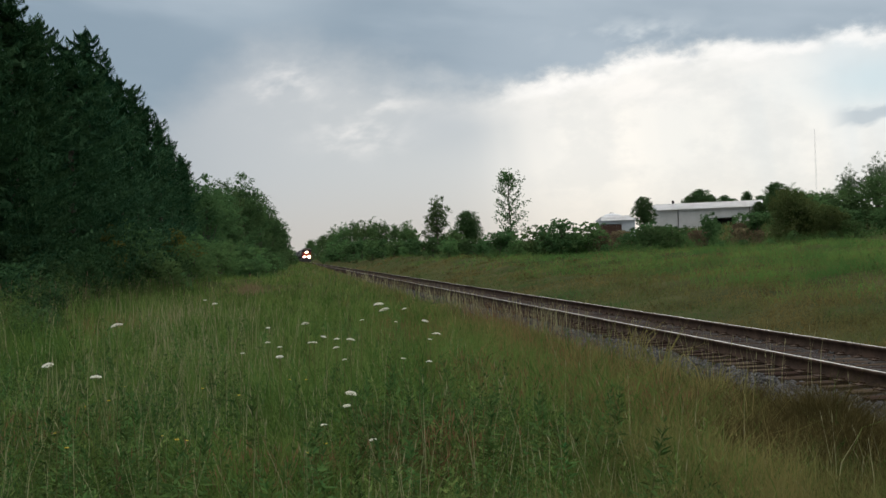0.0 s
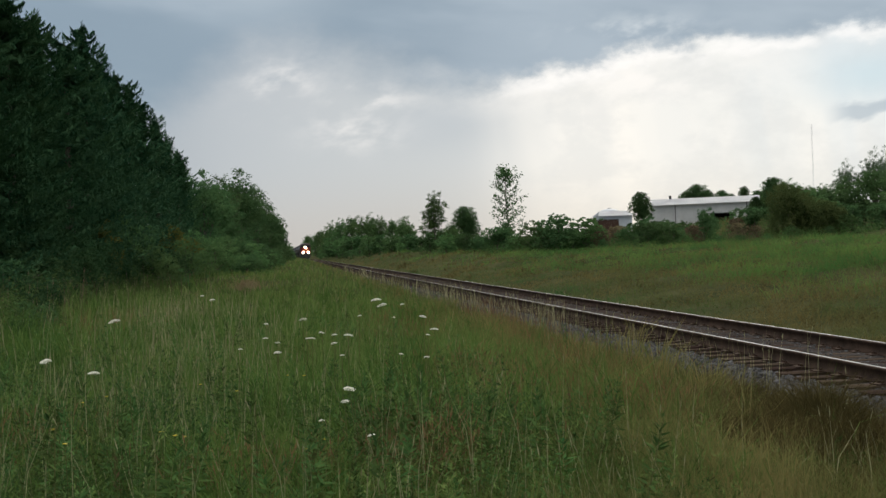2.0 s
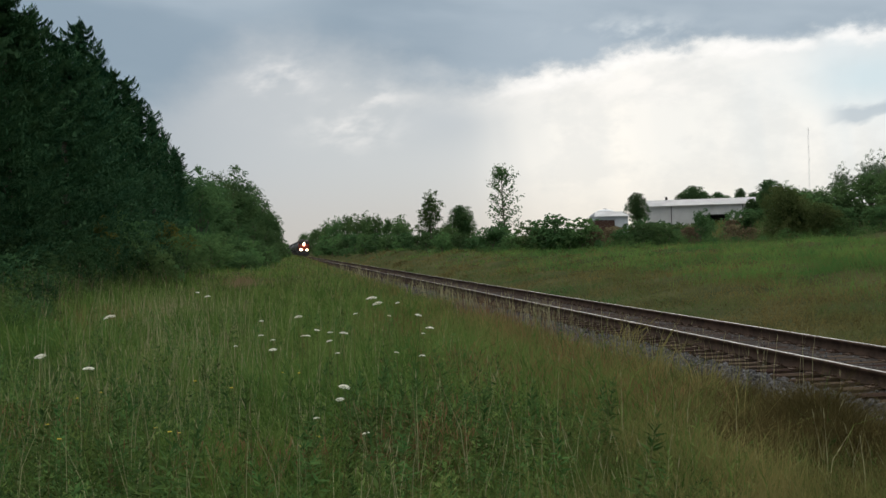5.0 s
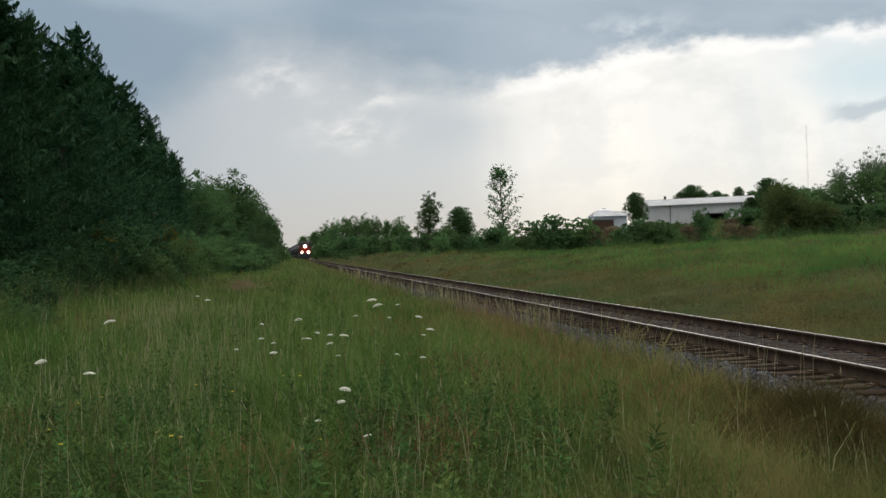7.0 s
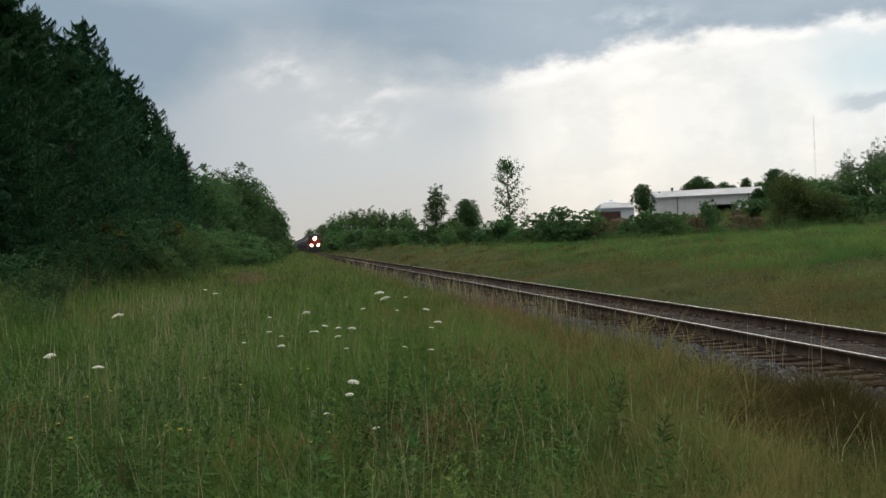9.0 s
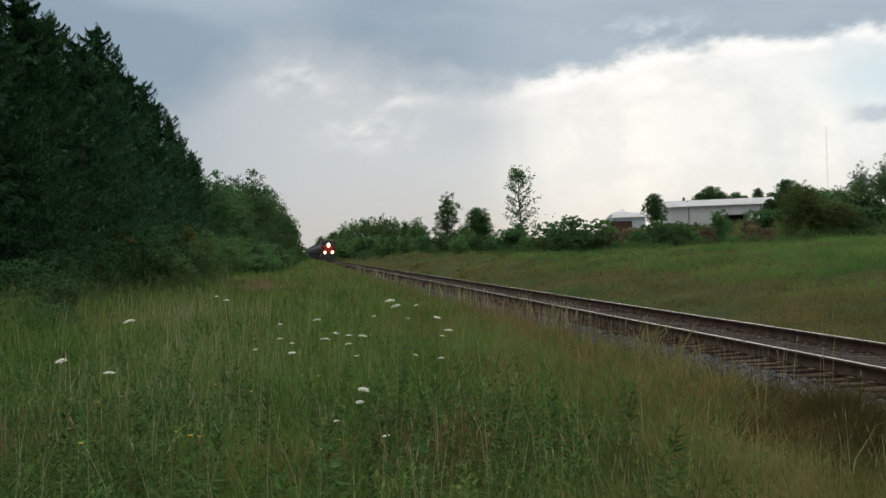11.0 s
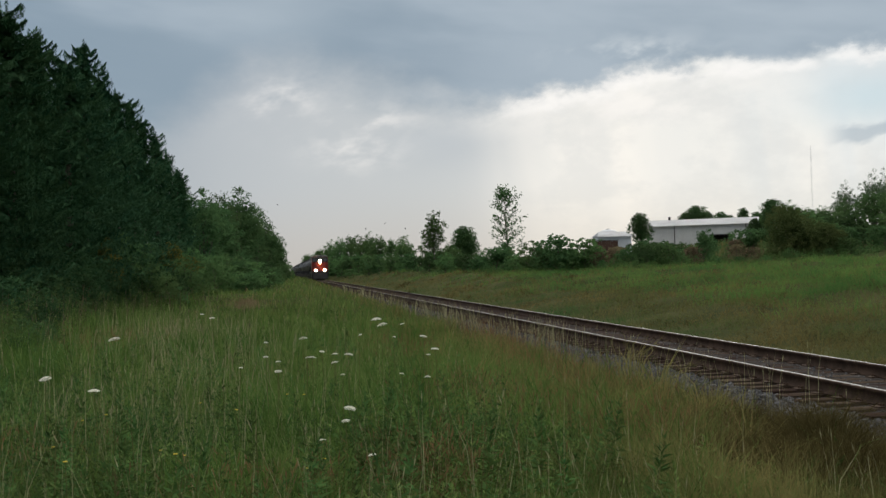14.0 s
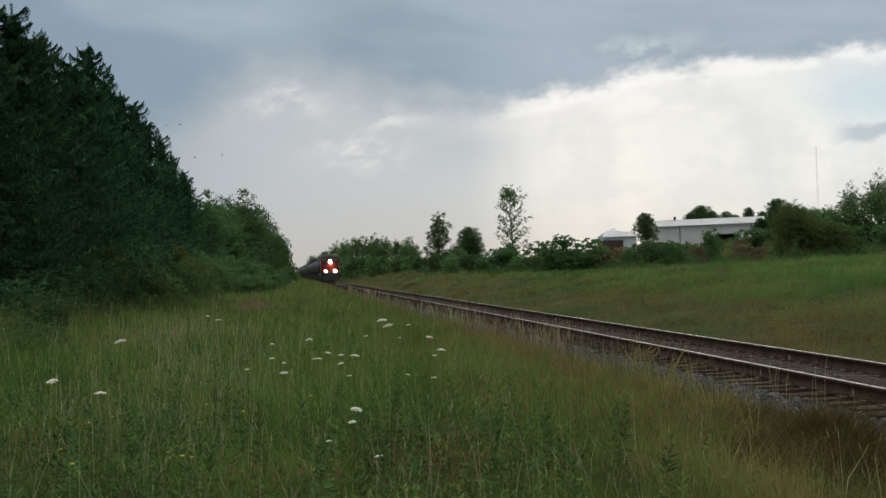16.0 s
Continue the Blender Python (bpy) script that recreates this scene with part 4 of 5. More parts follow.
    # reddish panicles in drifts
    red = np.array([(2.1, 11.0, 0.9, 1.5), (1.9, 12.8, 0.7, 1.2), (2.9, 9.6, 0.6, 1.0), (0.9, 7.6, 0.5, 0.5), (3.4, 13.0, 0.6, 1.6), (-0.2, 6.9, 0.5, 0.4), (3.9, 18.0, 0.5, 3.0), (4.6, 26.0, 0.5, 5.0), (-2.0, 9.0, 0.7, 0.8), (-3.6, 24.0, 1.0, 3.0), (2.2, 22.0, 0.8, 4.0)])
    who = rng.integers(0, len(red), 3600)
    x, y = red[who, 0] + rng.normal(0, 0.55, 3600) * red[who, 2], red[who, 1] + rng.normal(0, 0.6, 3600) * red[who, 3]
    n = len(x)
    blades("red_panicles", x, y, rng.uniform(0.32, 0.62, n), 0.0016 + 0.00022 * y, rng.uniform(0.05, 0.5, n), M_REDTOP, "thin grass with reddish-brown flowering panicles", 0.045, 0.9)
    x, y = strewn(1000, 5.5, 110, -8, 5.0)
    y2 = rng.uniform(7, 30, 760)
    x, y = np.append(x, rng.normal(-0.5, 1.0, 760) - 0.06 * y2), np.append(y, y2)
    keep = (x < 2.2) | (rng.random(len(x)) < 0.35)
    x, y = x[keep], y[keep]
    n = len(x)
    h = np.clip(rng.normal(0.74, 0.15, n), 0.4, 1.1) * np.interp(x, [0, 5], [1.0, 0.75])
    blades("straw_stalks", x, y, h, 0.0030 + 0.00028 * y, rng.uniform(0.02, 0.3, n), M_STRAW, "dry straw-coloured stalks with seed heads", 0.04, 0.6)
    x, y = rng.uniform(4.3, 6.0, 150), 1 / rng.uniform(1 / 80, 1 / 12, 150)
    x, y = np.append(x, rng.normal(-1.0, 0.5, 130)), np.append(y, rng.uniform(8, 16, 130))
    n = len(x)
    blades("track_straw", x, y, rng.uniform(0.5, 0.95, n), 0.003 + 0.0002 * y, rng.uniform(0.02, 0.25, n), M_STRAW, "pale dry grass stalks standing beside the rails", 0.05, 0.5)
    x, y = rng.normal(5.6, 0.35, 430), 1 / rng.uniform(1 / 115, 1 / 23, 430)
    blades("pale_stalks", x, y, rng.uniform(0.35, 0.8, 430), 0.004 + 0.0003 * y, rng.uniform(0.05, 0.7, 430), M_STRAW, "pale dead stalks in the ballast's edge", 0.06, 0.6)
    x, y = strewn(260, 4.6, 16, -4, 4.4)
    n = len(x)
    blades("bent_straw", x, y, rng.uniform(0.3, 0.6, n), rng.uniform(0.004, 0.008, n), rng.uniform(0.5, 1.5, n), M_STRAW, "bent pale dead grass blades in the meadow")
    x, y = rng.normal(5.75, 0.12, 9), rng.normal(42.5, 0.7, 9)
    blades("broken_stalks", x, y, rng.uniform(0.5, 0.9, 9), np.full(9, 0.028), rng.uniform(0.3, 1.1, 9), M_STRAW, "broken bleached reed stalks beside the rail", 0.06, 0.6)
    x, y = rng.normal(-1.75, 0.35, 420), rng.normal(57.5, 1.1, 420)
    blades("tan_tuft", x, y, rng.uniform(0.3, 0.62, 420), rng.uniform(0.01, 0.03, 420), rng.uniform(0.3, 1.0, 420), M_TAN, "tan dried grass tuft in the meadow")
    # dead brown blades matted low in the meadow
    x, y = rng.uniform(-2.2, 1.8, 900), rng.uniform(5.0, 9.5, 900)
    keep = patch(x * 1.4, y, 7.0) > 0.95
    x, y = x[keep], y[keep]
    n = len(x)
    blades("dead_blades", x, y, rng.uniform(0.2, 0.5, n), rng.uniform(0.003, 0.007, n), rng.uniform(0.5, 1.8, n), M_DRY, "matted brown dead grass blades in the meadow")
    # long arching blades
    x, y = strewn(1900, 4.5, 14, -4.5, 1.8)
    n = len(x)
    blades("arching_blades", x, y, rng.uniform(0.35, 0.62, n) * np.interp(y, [5, 8], [0.8, 1.0]), rng.uniform(0.005, 0.010, n), rng.uniform(0.5, 1.3, n), M_TUFT, "long arching light green grass blades")
    # short trodden grass round the camera's stand
    x, y = rng.uniform(-9, 5.2, 16000), rng.uniform(-9, 5.5, 16000)
    blades("trodden_grass", x, y, rng.uniform(0.08, 0.3, 16000), rng.uniform(0.004, 0.012, 16000), rng.uniform(0.3, 1.2, 16000), M_GRASS, "short green grass behind the meadow")
    # tussocks: blades that fan out of one root
    x, y = strewn(2700, 4.2, 45, -8, 4.7)
    n, k = len(x), 22
    a = rng.uniform(0, 2 * np.pi, (n, k))
    h = (np.clip(rng.normal(0.40, 0.14, n), 0.18, 0.75) * patch(x, y, 5.1) * np.interp(y, [5, 9], [0.7, 1.0]))[:, None] * rng.uniform(0.55, 1.1, (n, k))
    r = rng.uniform(0, 0.05, (n, k))
    tx, ty = (x[:, None] + r * np.cos(a)).ravel(), (y[:, None] + r * np.sin(a)).ravel()
    fan = rng.uniform(0.15, 0.95, (n, k)).ravel()
    wide = (0.0045 + 0.0004 * y[:, None] + 0.005 * rng.random((n, k)) ** 2).ravel()
    h, a = h.ravel(), a.ravel()
    pale = np.repeat((rng.random(n) < 0.22) & (x < 2.6), k)
    brown = np.repeat(x + rng.normal(0, 0.6, n) > 2.9, k)
    for sel, name, mat, label in ((pale & ~brown, "pale_tussocks", M_TUFT, "light green grass tussocks in the meadow"), (~pale & ~brown, "green_tussocks", M_GRASS, "deep green grass tussocks in the meadow"),
                                  (brown, "brown_tussocks", M_OLIVE, "brownish grass tussocks near the track")):
        blades(name, tx[sel], ty[sel], h[sel], wide[sel], fan[sel], mat, label, a=a[sel])
    # brown feathery mounds beside the ballast
    mx, my, mh = [], [], []
    for cx, cy, r, k, top in ((4.35, 9.6, 0.5, 3000, 0.66), (4.65, 10.3, 0.4, 1800, 0.56), (4.15, 8.8, 0.45, 2200, 0.58), (3.7, 9.2, 0.4, 1200, 0.48), (4.9, 8.9, 0.45, 2000, 0.62), (4.7, 8.2, 0.4, 1400, 0.55), (3.6, 8.2, 0.35, 800, 0.42),
                              (5.0, 11.0, 0.3, 900, 0.46), (4.8, 12.0, 0.35, 900, 0.44), (4.9, 13.4, 0.35, 900, 0.40), (4.2, 11.6, 0.4, 800, 0.45), (4.6, 15.0, 0.5, 900, 0.42), (3.6, 11.4, 0.4, 800, 0.42), (3.2, 8.0, 0.35, 500, 0.40), (4.2, 7.6, 0.4, 1500, 0.50), (3.7, 7.1, 0.4, 1200, 0.44), (4.5, 7.3, 0.4, 1200, 0.5), (3.9, 6.5, 0.4, 900, 0.4), (3.3, 7.3, 0.3, 500, 0.38), (3.6, 8.7, 0.4, 1300, 0.52), (3.5, 9.5, 0.35, 900, 0.48)):
        ox, oy = rng.normal(0, r * 0.5, k), rng.normal(0, r * 0.8, k)
        mx.append(cx - 0.2 + ox), my.append(cy - 0.75 + oy)
        mh.append(1.22 * top * rng.uniform(0.55, 1.05, k) * (0.45 + 0.55 * np.exp(-(ox ** 2 + oy ** 2) / r ** 2)))
    mx, my, mh = np.concatenate(mx), np.concatenate(my), np.concatenate(mh)
    n = len(mx)
    blades("brown_mounds", mx, my, mh, 0.0035 + 0.0045 * rng.random(n), rng.uniform(0.2, 1.0, n), M_RUST, "feathery brown grass mounds beside the ballast", 0.02, 0.4)
    # low herbs on the far bank
    y = 1 / rng.uniform(1 / 150, 1 / 15, 60000)
    x = 9.8 + 36 * rng.random(len(y)) ** 1.1
    keep = x < 0.56 * y + 3
    x, y = x[keep], y[keep]
    c = np.stack((x, y, ground_z(x, y) + rng.uniform(0.05, 0.35, len(x)) * patch(x * 0.6, y * 0.4, 0.3)), 1)
    d = unit(rng.normal(0, 1, c.shape) + np.array([0, 0, 0.2]))
    size = (0.006 + 0.0005 * y)[:, None] * rng.uniform(0.6, 1.4, (len(x), 1))
    tagged(part("bank_herbs", raw_mesh("bank_herbs", *quads(c, d * size, unit(np.cross(d, rng.normal(0, 1, d.shape))) * size * 0.5)), M_BANK), "low mottled green and brown weeds on the bank", "herbs", kind="stuff")
    # small-leaved herbs in rounded clumps among the grass
    cx, cy = strewn(620, 4.3, 60, -8, 3.4)
    cx, cy = np.append(cx, rng.normal(1.0, 0.45, 50)), np.append(cy, rng.normal(8.2, 0.7, 50))
    cx, cy = np.append(cx, rng.uniform(-2.6, -0.6, 70)), np.append(cy, rng.uniform(5.2, 8.0, 70))
    keep = (rng.random(len(cx)) > np.clip((cx - 1.3 - 0.4 * np.sin(cy)) / np.interp(cy, [7, 9], [2.6, 1.2]), 0, 0.93)) & (np.sin(cx * 2.1 + cy) + np.sin(cx * 0.9 - cy * 0.6) > -0.9)
    cx, cy = np.append(cx[keep], rng.uniform(1.7, 4.0, 130)), np.append(cy[keep], rng.uniform(5.6, 8.6, 130))
    n, q, k = len(cx), 12, 11
    tall = np.clip(rng.normal(0.54, 0.17, n), 0.22, 0.95) * np.interp(cy, [5, 9], [0.75, 1.0]) * np.interp(cx, [1.4, 2.6], [1.0, 0.6])
    a, r = rng.uniform(0, 2 * np.pi, (n, q)), np.sqrt(rng.random((n, q)))
    spread = (rng.uniform(0.13, 0.32, n) + 0.004 * cy)[:, None]
    x, y = (cx[:, None] + r * spread * np.cos(a)).ravel(), (cy[:, None] + r * spread * np.sin(a)).ravel()
    h = (tall[:, None] * (1 - 0.55 * r ** 2) * rng.uniform(0.8, 1.1, (n, q))).ravel()
    lean = np.stack((np.cos(a) * r, np.sin(a) * r), -1).reshape(-1, 2) * 0.35 * h[:, None]
    blades("herb_stems", x, y, h, 0.003 + 0.0003 * y, (0.35 * r).ravel(), M_STEM, "upright green stems of small herbs", a=a.ravel())
    n = len(x)
    f = rng.uniform(0.25, 1.0, (n, k)) ** 0.8
    az = rng.uniform(0, 2 * np.pi, (n, k))
    d = np.stack((np.cos(az), np.sin(az), 0.15 + 0.7 * f ** 2 + rng.normal(0, 0.25, (n, k))), -1)
    size = (0.013 + 0.0007 * y)[:, None, None] * rng.uniform(0.5, 1.5, (n, k, 1))
    c = np.stack((x, y, ground_z(x, y)), 1)[:, None] + d * size
    c[..., :2] += lean[:, None] * (f ** 1.5)[..., None]
    c[..., 2] += f * h[:, None]
    d, size, c = unit(d).reshape(-1, 3), size.reshape(-1, 1), c.reshape(-1, 3)
    ac = unit(np.cross(d, rng.normal(0, 0.5, d.shape) + np.array([0, 0, 1.0])))
    # no pale leaves at the far left: that corner's shade is put into the mix
    some = np.repeat((rng.random(len(cx)) < 0.3) & (cx > -1.4), q * k)
    for sel, name, mat, label in ((~some, "meadow_herbs", M_WEED, "small-leaved green herbs among the grass"), (some, "pale_herbs", M_TUFT, "light green leafy herbs among the grass")):
        tagged(part(name, raw_mesh(name, *quads(c[sel], d[sel] * size[sel], ac[sel] * size[sel] * 0.21)), mat), label, "herbs", kind="stuff")
    # taller, darker leafy clumps
    cx, cy = strewn(130, 5.4, 22, -4.5, 2.2)
    n = len(cx)
    herb_domes("leafy_clumps", cx, cy, rng.uniform(0.42, 0.72, n) * np.interp(cy, [5, 8], [0.7, 1.0]), rng.uniform(0.16, 0.34, n), 26, 16, 0.013 + 0.0006 * cy, M_WEED, "dark green leafy clumps of wild herbs in the meadow")
    cx, cy = rng.uniform(-3.4, -0.4, 95), rng.uniform(5.2, 10.5, 95)
    # the extra ones towards the left also stand in for a shaded near corner
    far = rng.uniform(4.8, 14.0, 120)
    cx, cy = np.append(cx, -far * rng.uniform(0.10, 0.30, 120)), np.append(cy, far)
    cx, cy = np.append(cx, rng.normal(1.1, 0.5, 26)), np.append(cy, rng.normal(8.3, 0.6, 26))
    herb_domes("dense_herbs", cx, cy, rng.uniform(0.45, 0.82, len(cx)) * np.interp(cy, [5, 8], [0.78, 1.0]), rng.uniform(0.2, 0.4, len(cx)), 22, 16, 0.013 + 0.0004 * cy, M_HERB, "dense dark green herbs with narrow leaves")
    # light green sprigs that stand out of the meadow
    cx = np.array([1.2, 0.45, 2.4, -0.5, 1.9, 0.9, -1.1, 2.9, 0.1, 1.5])
    cy = np.array([7.9, 6.9, 7.6, 7.3, 8.2, 7.3, 8.6, 8.0, 9.4, 9.9])
    more = rng.uniform(5.6, 16.0, 46)
    cx, cy = np.append(cx, more * rng.uniform(-0.24, 0.16, 46)), np.append(cy, more)
    herb_domes("light_sprigs", cx, cy, rng.uniform(0.42, 0.66, len(cx)) * np.interp(cy, [5, 8], [0.8, 1.0]), rng.uniform(0.07, 0.16, len(cx)), 7, 15, 0.019 + 0.0005 * cy, M_TUFT, "light green leafy sprigs in the meadow")
    # tall weeds and dead stalks where the meadow meets the shrubs
    cy = 1 / rng.uniform(1 / 95, 1 / 20, 190)
    cx = np.interp(cy, [20, 28, 45, 95], [-5.0, -5.9, -6.1, -4.6]) + rng.normal(0, 0.45, 190)
    herb_domes("edge_weeds", cx, cy, rng.uniform(0.5, 1.25, 190), rng.uniform(0.25, 0.6, 190), 20, 12, 0.016 + 0.0006 * cy, M_WEED, "tall green weeds at the wood's edge")
    cy = 1 / rng.uniform(1 / 70, 1 / 22, 260)
    cx = np.interp(cy, [20, 28, 45, 95], [-4.6, -5.5, -5.7, -4.2]) + rng.normal(0, 0.5, 260)
    blades("edge_stalks", cx, cy, rng.uniform(0.6, 1.25, 260), 0.004 + 0.0003 * cy, rng.uniform(0.02, 0.3, 260), M_DRY, "dead brown weed stalks at the wood's edge", 0.08, 0.5)
    # scrubby patches on the far bank
    for name, mat, m, lo, hi, top, label in (("bank_clumps", M_BANK, 330, 10.5, 34, 0.5, "dark green scrubby clumps on the far bank"), ("bright_clumps", M_CREST, 420, 13, 40, 0.55, "bright green leafy clumps near the bank's crest"),
                                             ("rusty_clumps", M_RUST, 260, 10, 26, 0.42, "rust-brown dry clumps on the far bank")):
        cy = 1 / rng.uniform(1 / 170, 1 / 17, m)
        cx = lo + (hi - lo) * rng.random(m) ** (0.8 if lo > 12 else 1.2)
        ok = cx < 0.56 * cy + 3
        cx, cy = cx[ok], cy[ok]
        n = len(cx)
        herb_domes(name, cx, cy, rng.uniform(0.5, 1.0, n) * top, rng.uniform(0.3, 0.9, n), 18, 8, 0.011 + 0.00046 * cy, mat, label)
    # tall herbs at the foot of the hedge
    cx = rng.uniform(19, 54, 190)
    cy = np.interp(cx, [19, 25, 40, 54], [112, 97, 93, 91]) + rng.normal(0, 2.2, 190)
    herb_domes("hedge_herbs", cx, cy, rng.uniform(0.4, 1.3, 190), rng.uniform(0.4, 1.1, 190), 16, 9, np.full(190, 0.055), M_WEED, "tall green herbs at the hedge's foot")
    # coarse grass on the rise before the sheds
    y, x = rng.uniform(105, 225, 14000), rng.uniform(42, 100, 14000)
    blades("hill_grass", x, y, rng.uniform(0.4, 1.1, 14000), rng.uniform(0.05, 0.12, 14000), rng.uniform(0.2, 0.9, 14000), M_BANK, "coarse grass on the rise before the sheds")
    # the far side of the line
    y = 1 / rng.uniform(1 / 330, 1 / 14, 85000)
    x = 9.65 + (45 - 9.65) * rng.random(len(y)) ** 1.15
    keep = x < 0.56 * y + 3
    x, y = x[keep], y[keep]
    n = len(x)
    h = np.clip(rng.normal(0.21, 0.08, n), 0.07, 0.5) * patch(x * 0.5, y * 0.5, 1.1) * np.interp(x, [8.9, 11, 40], [0.5, 0.9, 1.5])
    blades("bank_grass", x, y, h, 0.005 + 0.0005 * y, rng.uniform(0.6, 1.9, n), M_BANK, "rough green and brown grass on the far bank")
    y = 1 / rng.uniform(1 / 300, 1 / 24, 110000)
    x = 12 + (46 - 12) * rng.random(len(y))
    keep = (x < 0.56 * y + 3) & (rng.random(len(y)) < np.clip((x - 13.5 + 1.8 * np.sin(y * 0.22) + 1.2 * np.sin(0.5 * y + x)) / 5, 0, 1) * (0.7 + 0.3 * np.sin(x * 0.9 + y * 0.31)))
    x, y = x[keep], y[keep]
    n = len(x)
    blades("pale_crest_grass", x[::2], y[::2], (rng.uniform(0.15, 0.5, n) * patch(x * 0.4, y * 0.3, 2.9))[::2], 0.004 + 0.0004 * y[::2], rng.uniform(0.4, 1.6, len(x[::2])), M_CREST, "light green grass on the bank's crest")
    x, y = x[1::2], y[1::2]
    n = len(x)
    blades("crest_grass", x, y, rng.uniform(0.15, 0.55, n) * patch(x * 0.4, y * 0.3, 0.9), 0.004 + 0.0004 * y, rng.uniform(0.4, 1.6, n), M_CREST, "lush taller green grass along the bank's crest")


build_grass()


def weed(seed, h, leaf=1.0):
    """A leafy goldenrod: an upright stem ringed with lance-shaped leaves."""
    g = np.random.default_rng(seed)
    plant = empty("goldenrod", Matrix(), "leafy green goldenrod plant not yet in flower", "weed", "goldenrods in the meadow")
    part("stem", trunk_mesh([(0, 0, -0.03), (0.01, 0.01, h * 0.5), (0.0, 0.02, h * 0.97)], 0.005, 0.002, 5), M_STEM, plant)
    n = 92
    f = np.sort(g.random(n)) ** 0.8
    a = np.arange(n) * 2.39996 + g.normal(0, 0.5, n)
    ln = (0.028 + 0.054 * np.sin(np.pi * np.clip(f * 0.85 + 0.12, 0, 1))) * g.uniform(0.6, 1.3, n) * leaf
    d = unit(np.stack((np.cos(a), np.sin(a), -0.15 + 1.3 * f ** 3 + g.normal(0, 0.35, n)), 1))
    c = np.stack((0.01 * np.sin(6 * f), 0.01 * np.cos(5 * f), h * (0.15 + 0.85 * f)), 1) + d * (ln * 0.5)[:, None]
    ac = unit(np.cross(d, np.array([0, 0, 1.0]) + g.normal(0, 0.35, d.shape))) * (ln * 0.11)[:, None]
    part("leaves", raw_mesh("goldenrod_leaves", *quads(c, d * (ln * 0.55)[:, None], ac)), M_WEED, plant)
    return plant


def build_weeds():
    protos = [weed(101, 0.70), weed(102, 0.82), weed(103, 0.58), weed(104, 0.75)]
    x, y = strewn(150, 5.2, 26, -6.5, 1.7)
    clumps = [(0.95, 8.0), (0.55, 8.6), (1.5, 8.4), (-1.2, 7.4), (-0.6, 7.0), (0.2, 6.9), (1.9, 7.6), (-2.6, 7.2)]
    for cx, cy in clumps:
        x, y = np.append(x, cx + rng.normal(0, 0.3, 6)), np.append(y, cy + rng.normal(0, 0.45, 6))
    for i in range(len(x)):
        k = random.uniform(0.65, 1.15)
        m = pose(x[i], y[i], float(ground_z(x[i], y[i])), random.uniform(-15, 15), random.uniform(-15, 15), random.uniform(0, 360))
        copy_thing(protos[i % 4], m @ Matrix.Scale(k, 4))
    away(protos)
    dock = weed(111, 0.62, 0.45)
    dock.name = "dock_plant"
    tagged(dock, "reddish-brown dried dock plant gone to seed", "weed", "dock plants in the meadow")
    for ch in dock.children:
        if ch.name.startswith("leaves"):
            ch.data.materials[0] = M_DOCK
    for cx, cy in ((0.95, 8.3), (1.1, 8.5), (0.85, 8.1), (1.25, 8.9), (-0.9, 6.6), (-2.3, 11.0), (2.2, 9.0), (0.7, 8.7), (3.2, 8.6)):
        copy_thing(dock, pose(cx, cy, float(ground_z(cx, cy)), random.uniform(-8, 8), random.uniform(-8, 8), random.uniform(0, 360)))
    away([dock])


build_weeds()


def build_blossoms():
    """Small yellow blossoms on thin stems, low in the meadow."""
    g = np.random.default_rng(77)
    for i in range(14):
        y = g.uniform(6.0, 10.5)
        x = y * g.uniform(-0.19, 0.08)
        z0, h = float(ground_z(x, y)), g.uniform(0.5, 0.68)
        plant = empty("yellow_flower", pose(x, y, z0), "small yellow meadow flower on a thin green stem", "wildflower", "yellow flowers in the meadow")
        part("stem", trunk_mesh([(0.02, 0.01, -0.03), (0.0, 0.0, h)], 0.003, 0.002, 5), M_STEM, plant)
        bm = bmesh.new()
        for k in range(5):
            a = k * 1.257
            r = bmesh.ops.create_icosphere(bm, subdivisions=1, radius=0.006)
            for v in r["verts"]:
                v.co = (v.co.x + 0.008 * math.cos(a), v.co.y + 0.008 * math.sin(a), v.co.z * 0.6 + h)
        part("petals", bm, M_YELLOW, plant, "yellow petals")


build_blossoms()


def umbel_mesh(seed, r):
    """A flat flower head of many tiny white florets on radiating stalks."""
    g = np.random.default_rng(seed)
    bm = bmesh.new()
    for i in range(46):
        rr, a = r * math.sqrt((i + 0.5) / 46), i * 2.4
        z = 0.10 * r - 0.35 * rr * rr / r + g.uniform(-0.02, 0.03) * r
        s = bmesh.ops.create_icosphere(bm, subdivisions=1, radius=r * 0.14)
        for v in s["verts"]:
            v.co = (v.co.x + rr * math.cos(a), v.co.y + rr * math.sin(a), v.co.z * 0.55 + z)
    return bm


def build_flowers():
    # x, y, height above the rail, radius
    spots = FLOWERS
    g = np.random.default_rng(5)
    for i, (x, y, z, r) in enumerate(spots):
        z0 = float(ground_z(x, y))
        plant = empty("wild_carrot", pose(x, y, z0), "wild carrot with a flat white lacy flower head", "wildflower", "wild carrots in the meadow")
        dx, dy = g.uniform(-0.06, 0.06, 2)
        part("stem", trunk_mesh([(dx, dy, -0.03), (dx * 0.4, dy * 0.4, (z - z0) * 0.55), (0, 0, z - z0 - 0.1 * r)], 0.004, 0.0025, 5), M_STEM, plant)
        head = part("flower_head", umbel_mesh(i, r), M_UMBEL, plant, "white lacy flower head", smooth=True)
        head.matrix_basis = pose(0, 0, z - z0, g.uniform(-14, 14), g.uniform(-14, 14), g.uniform(0, 360))


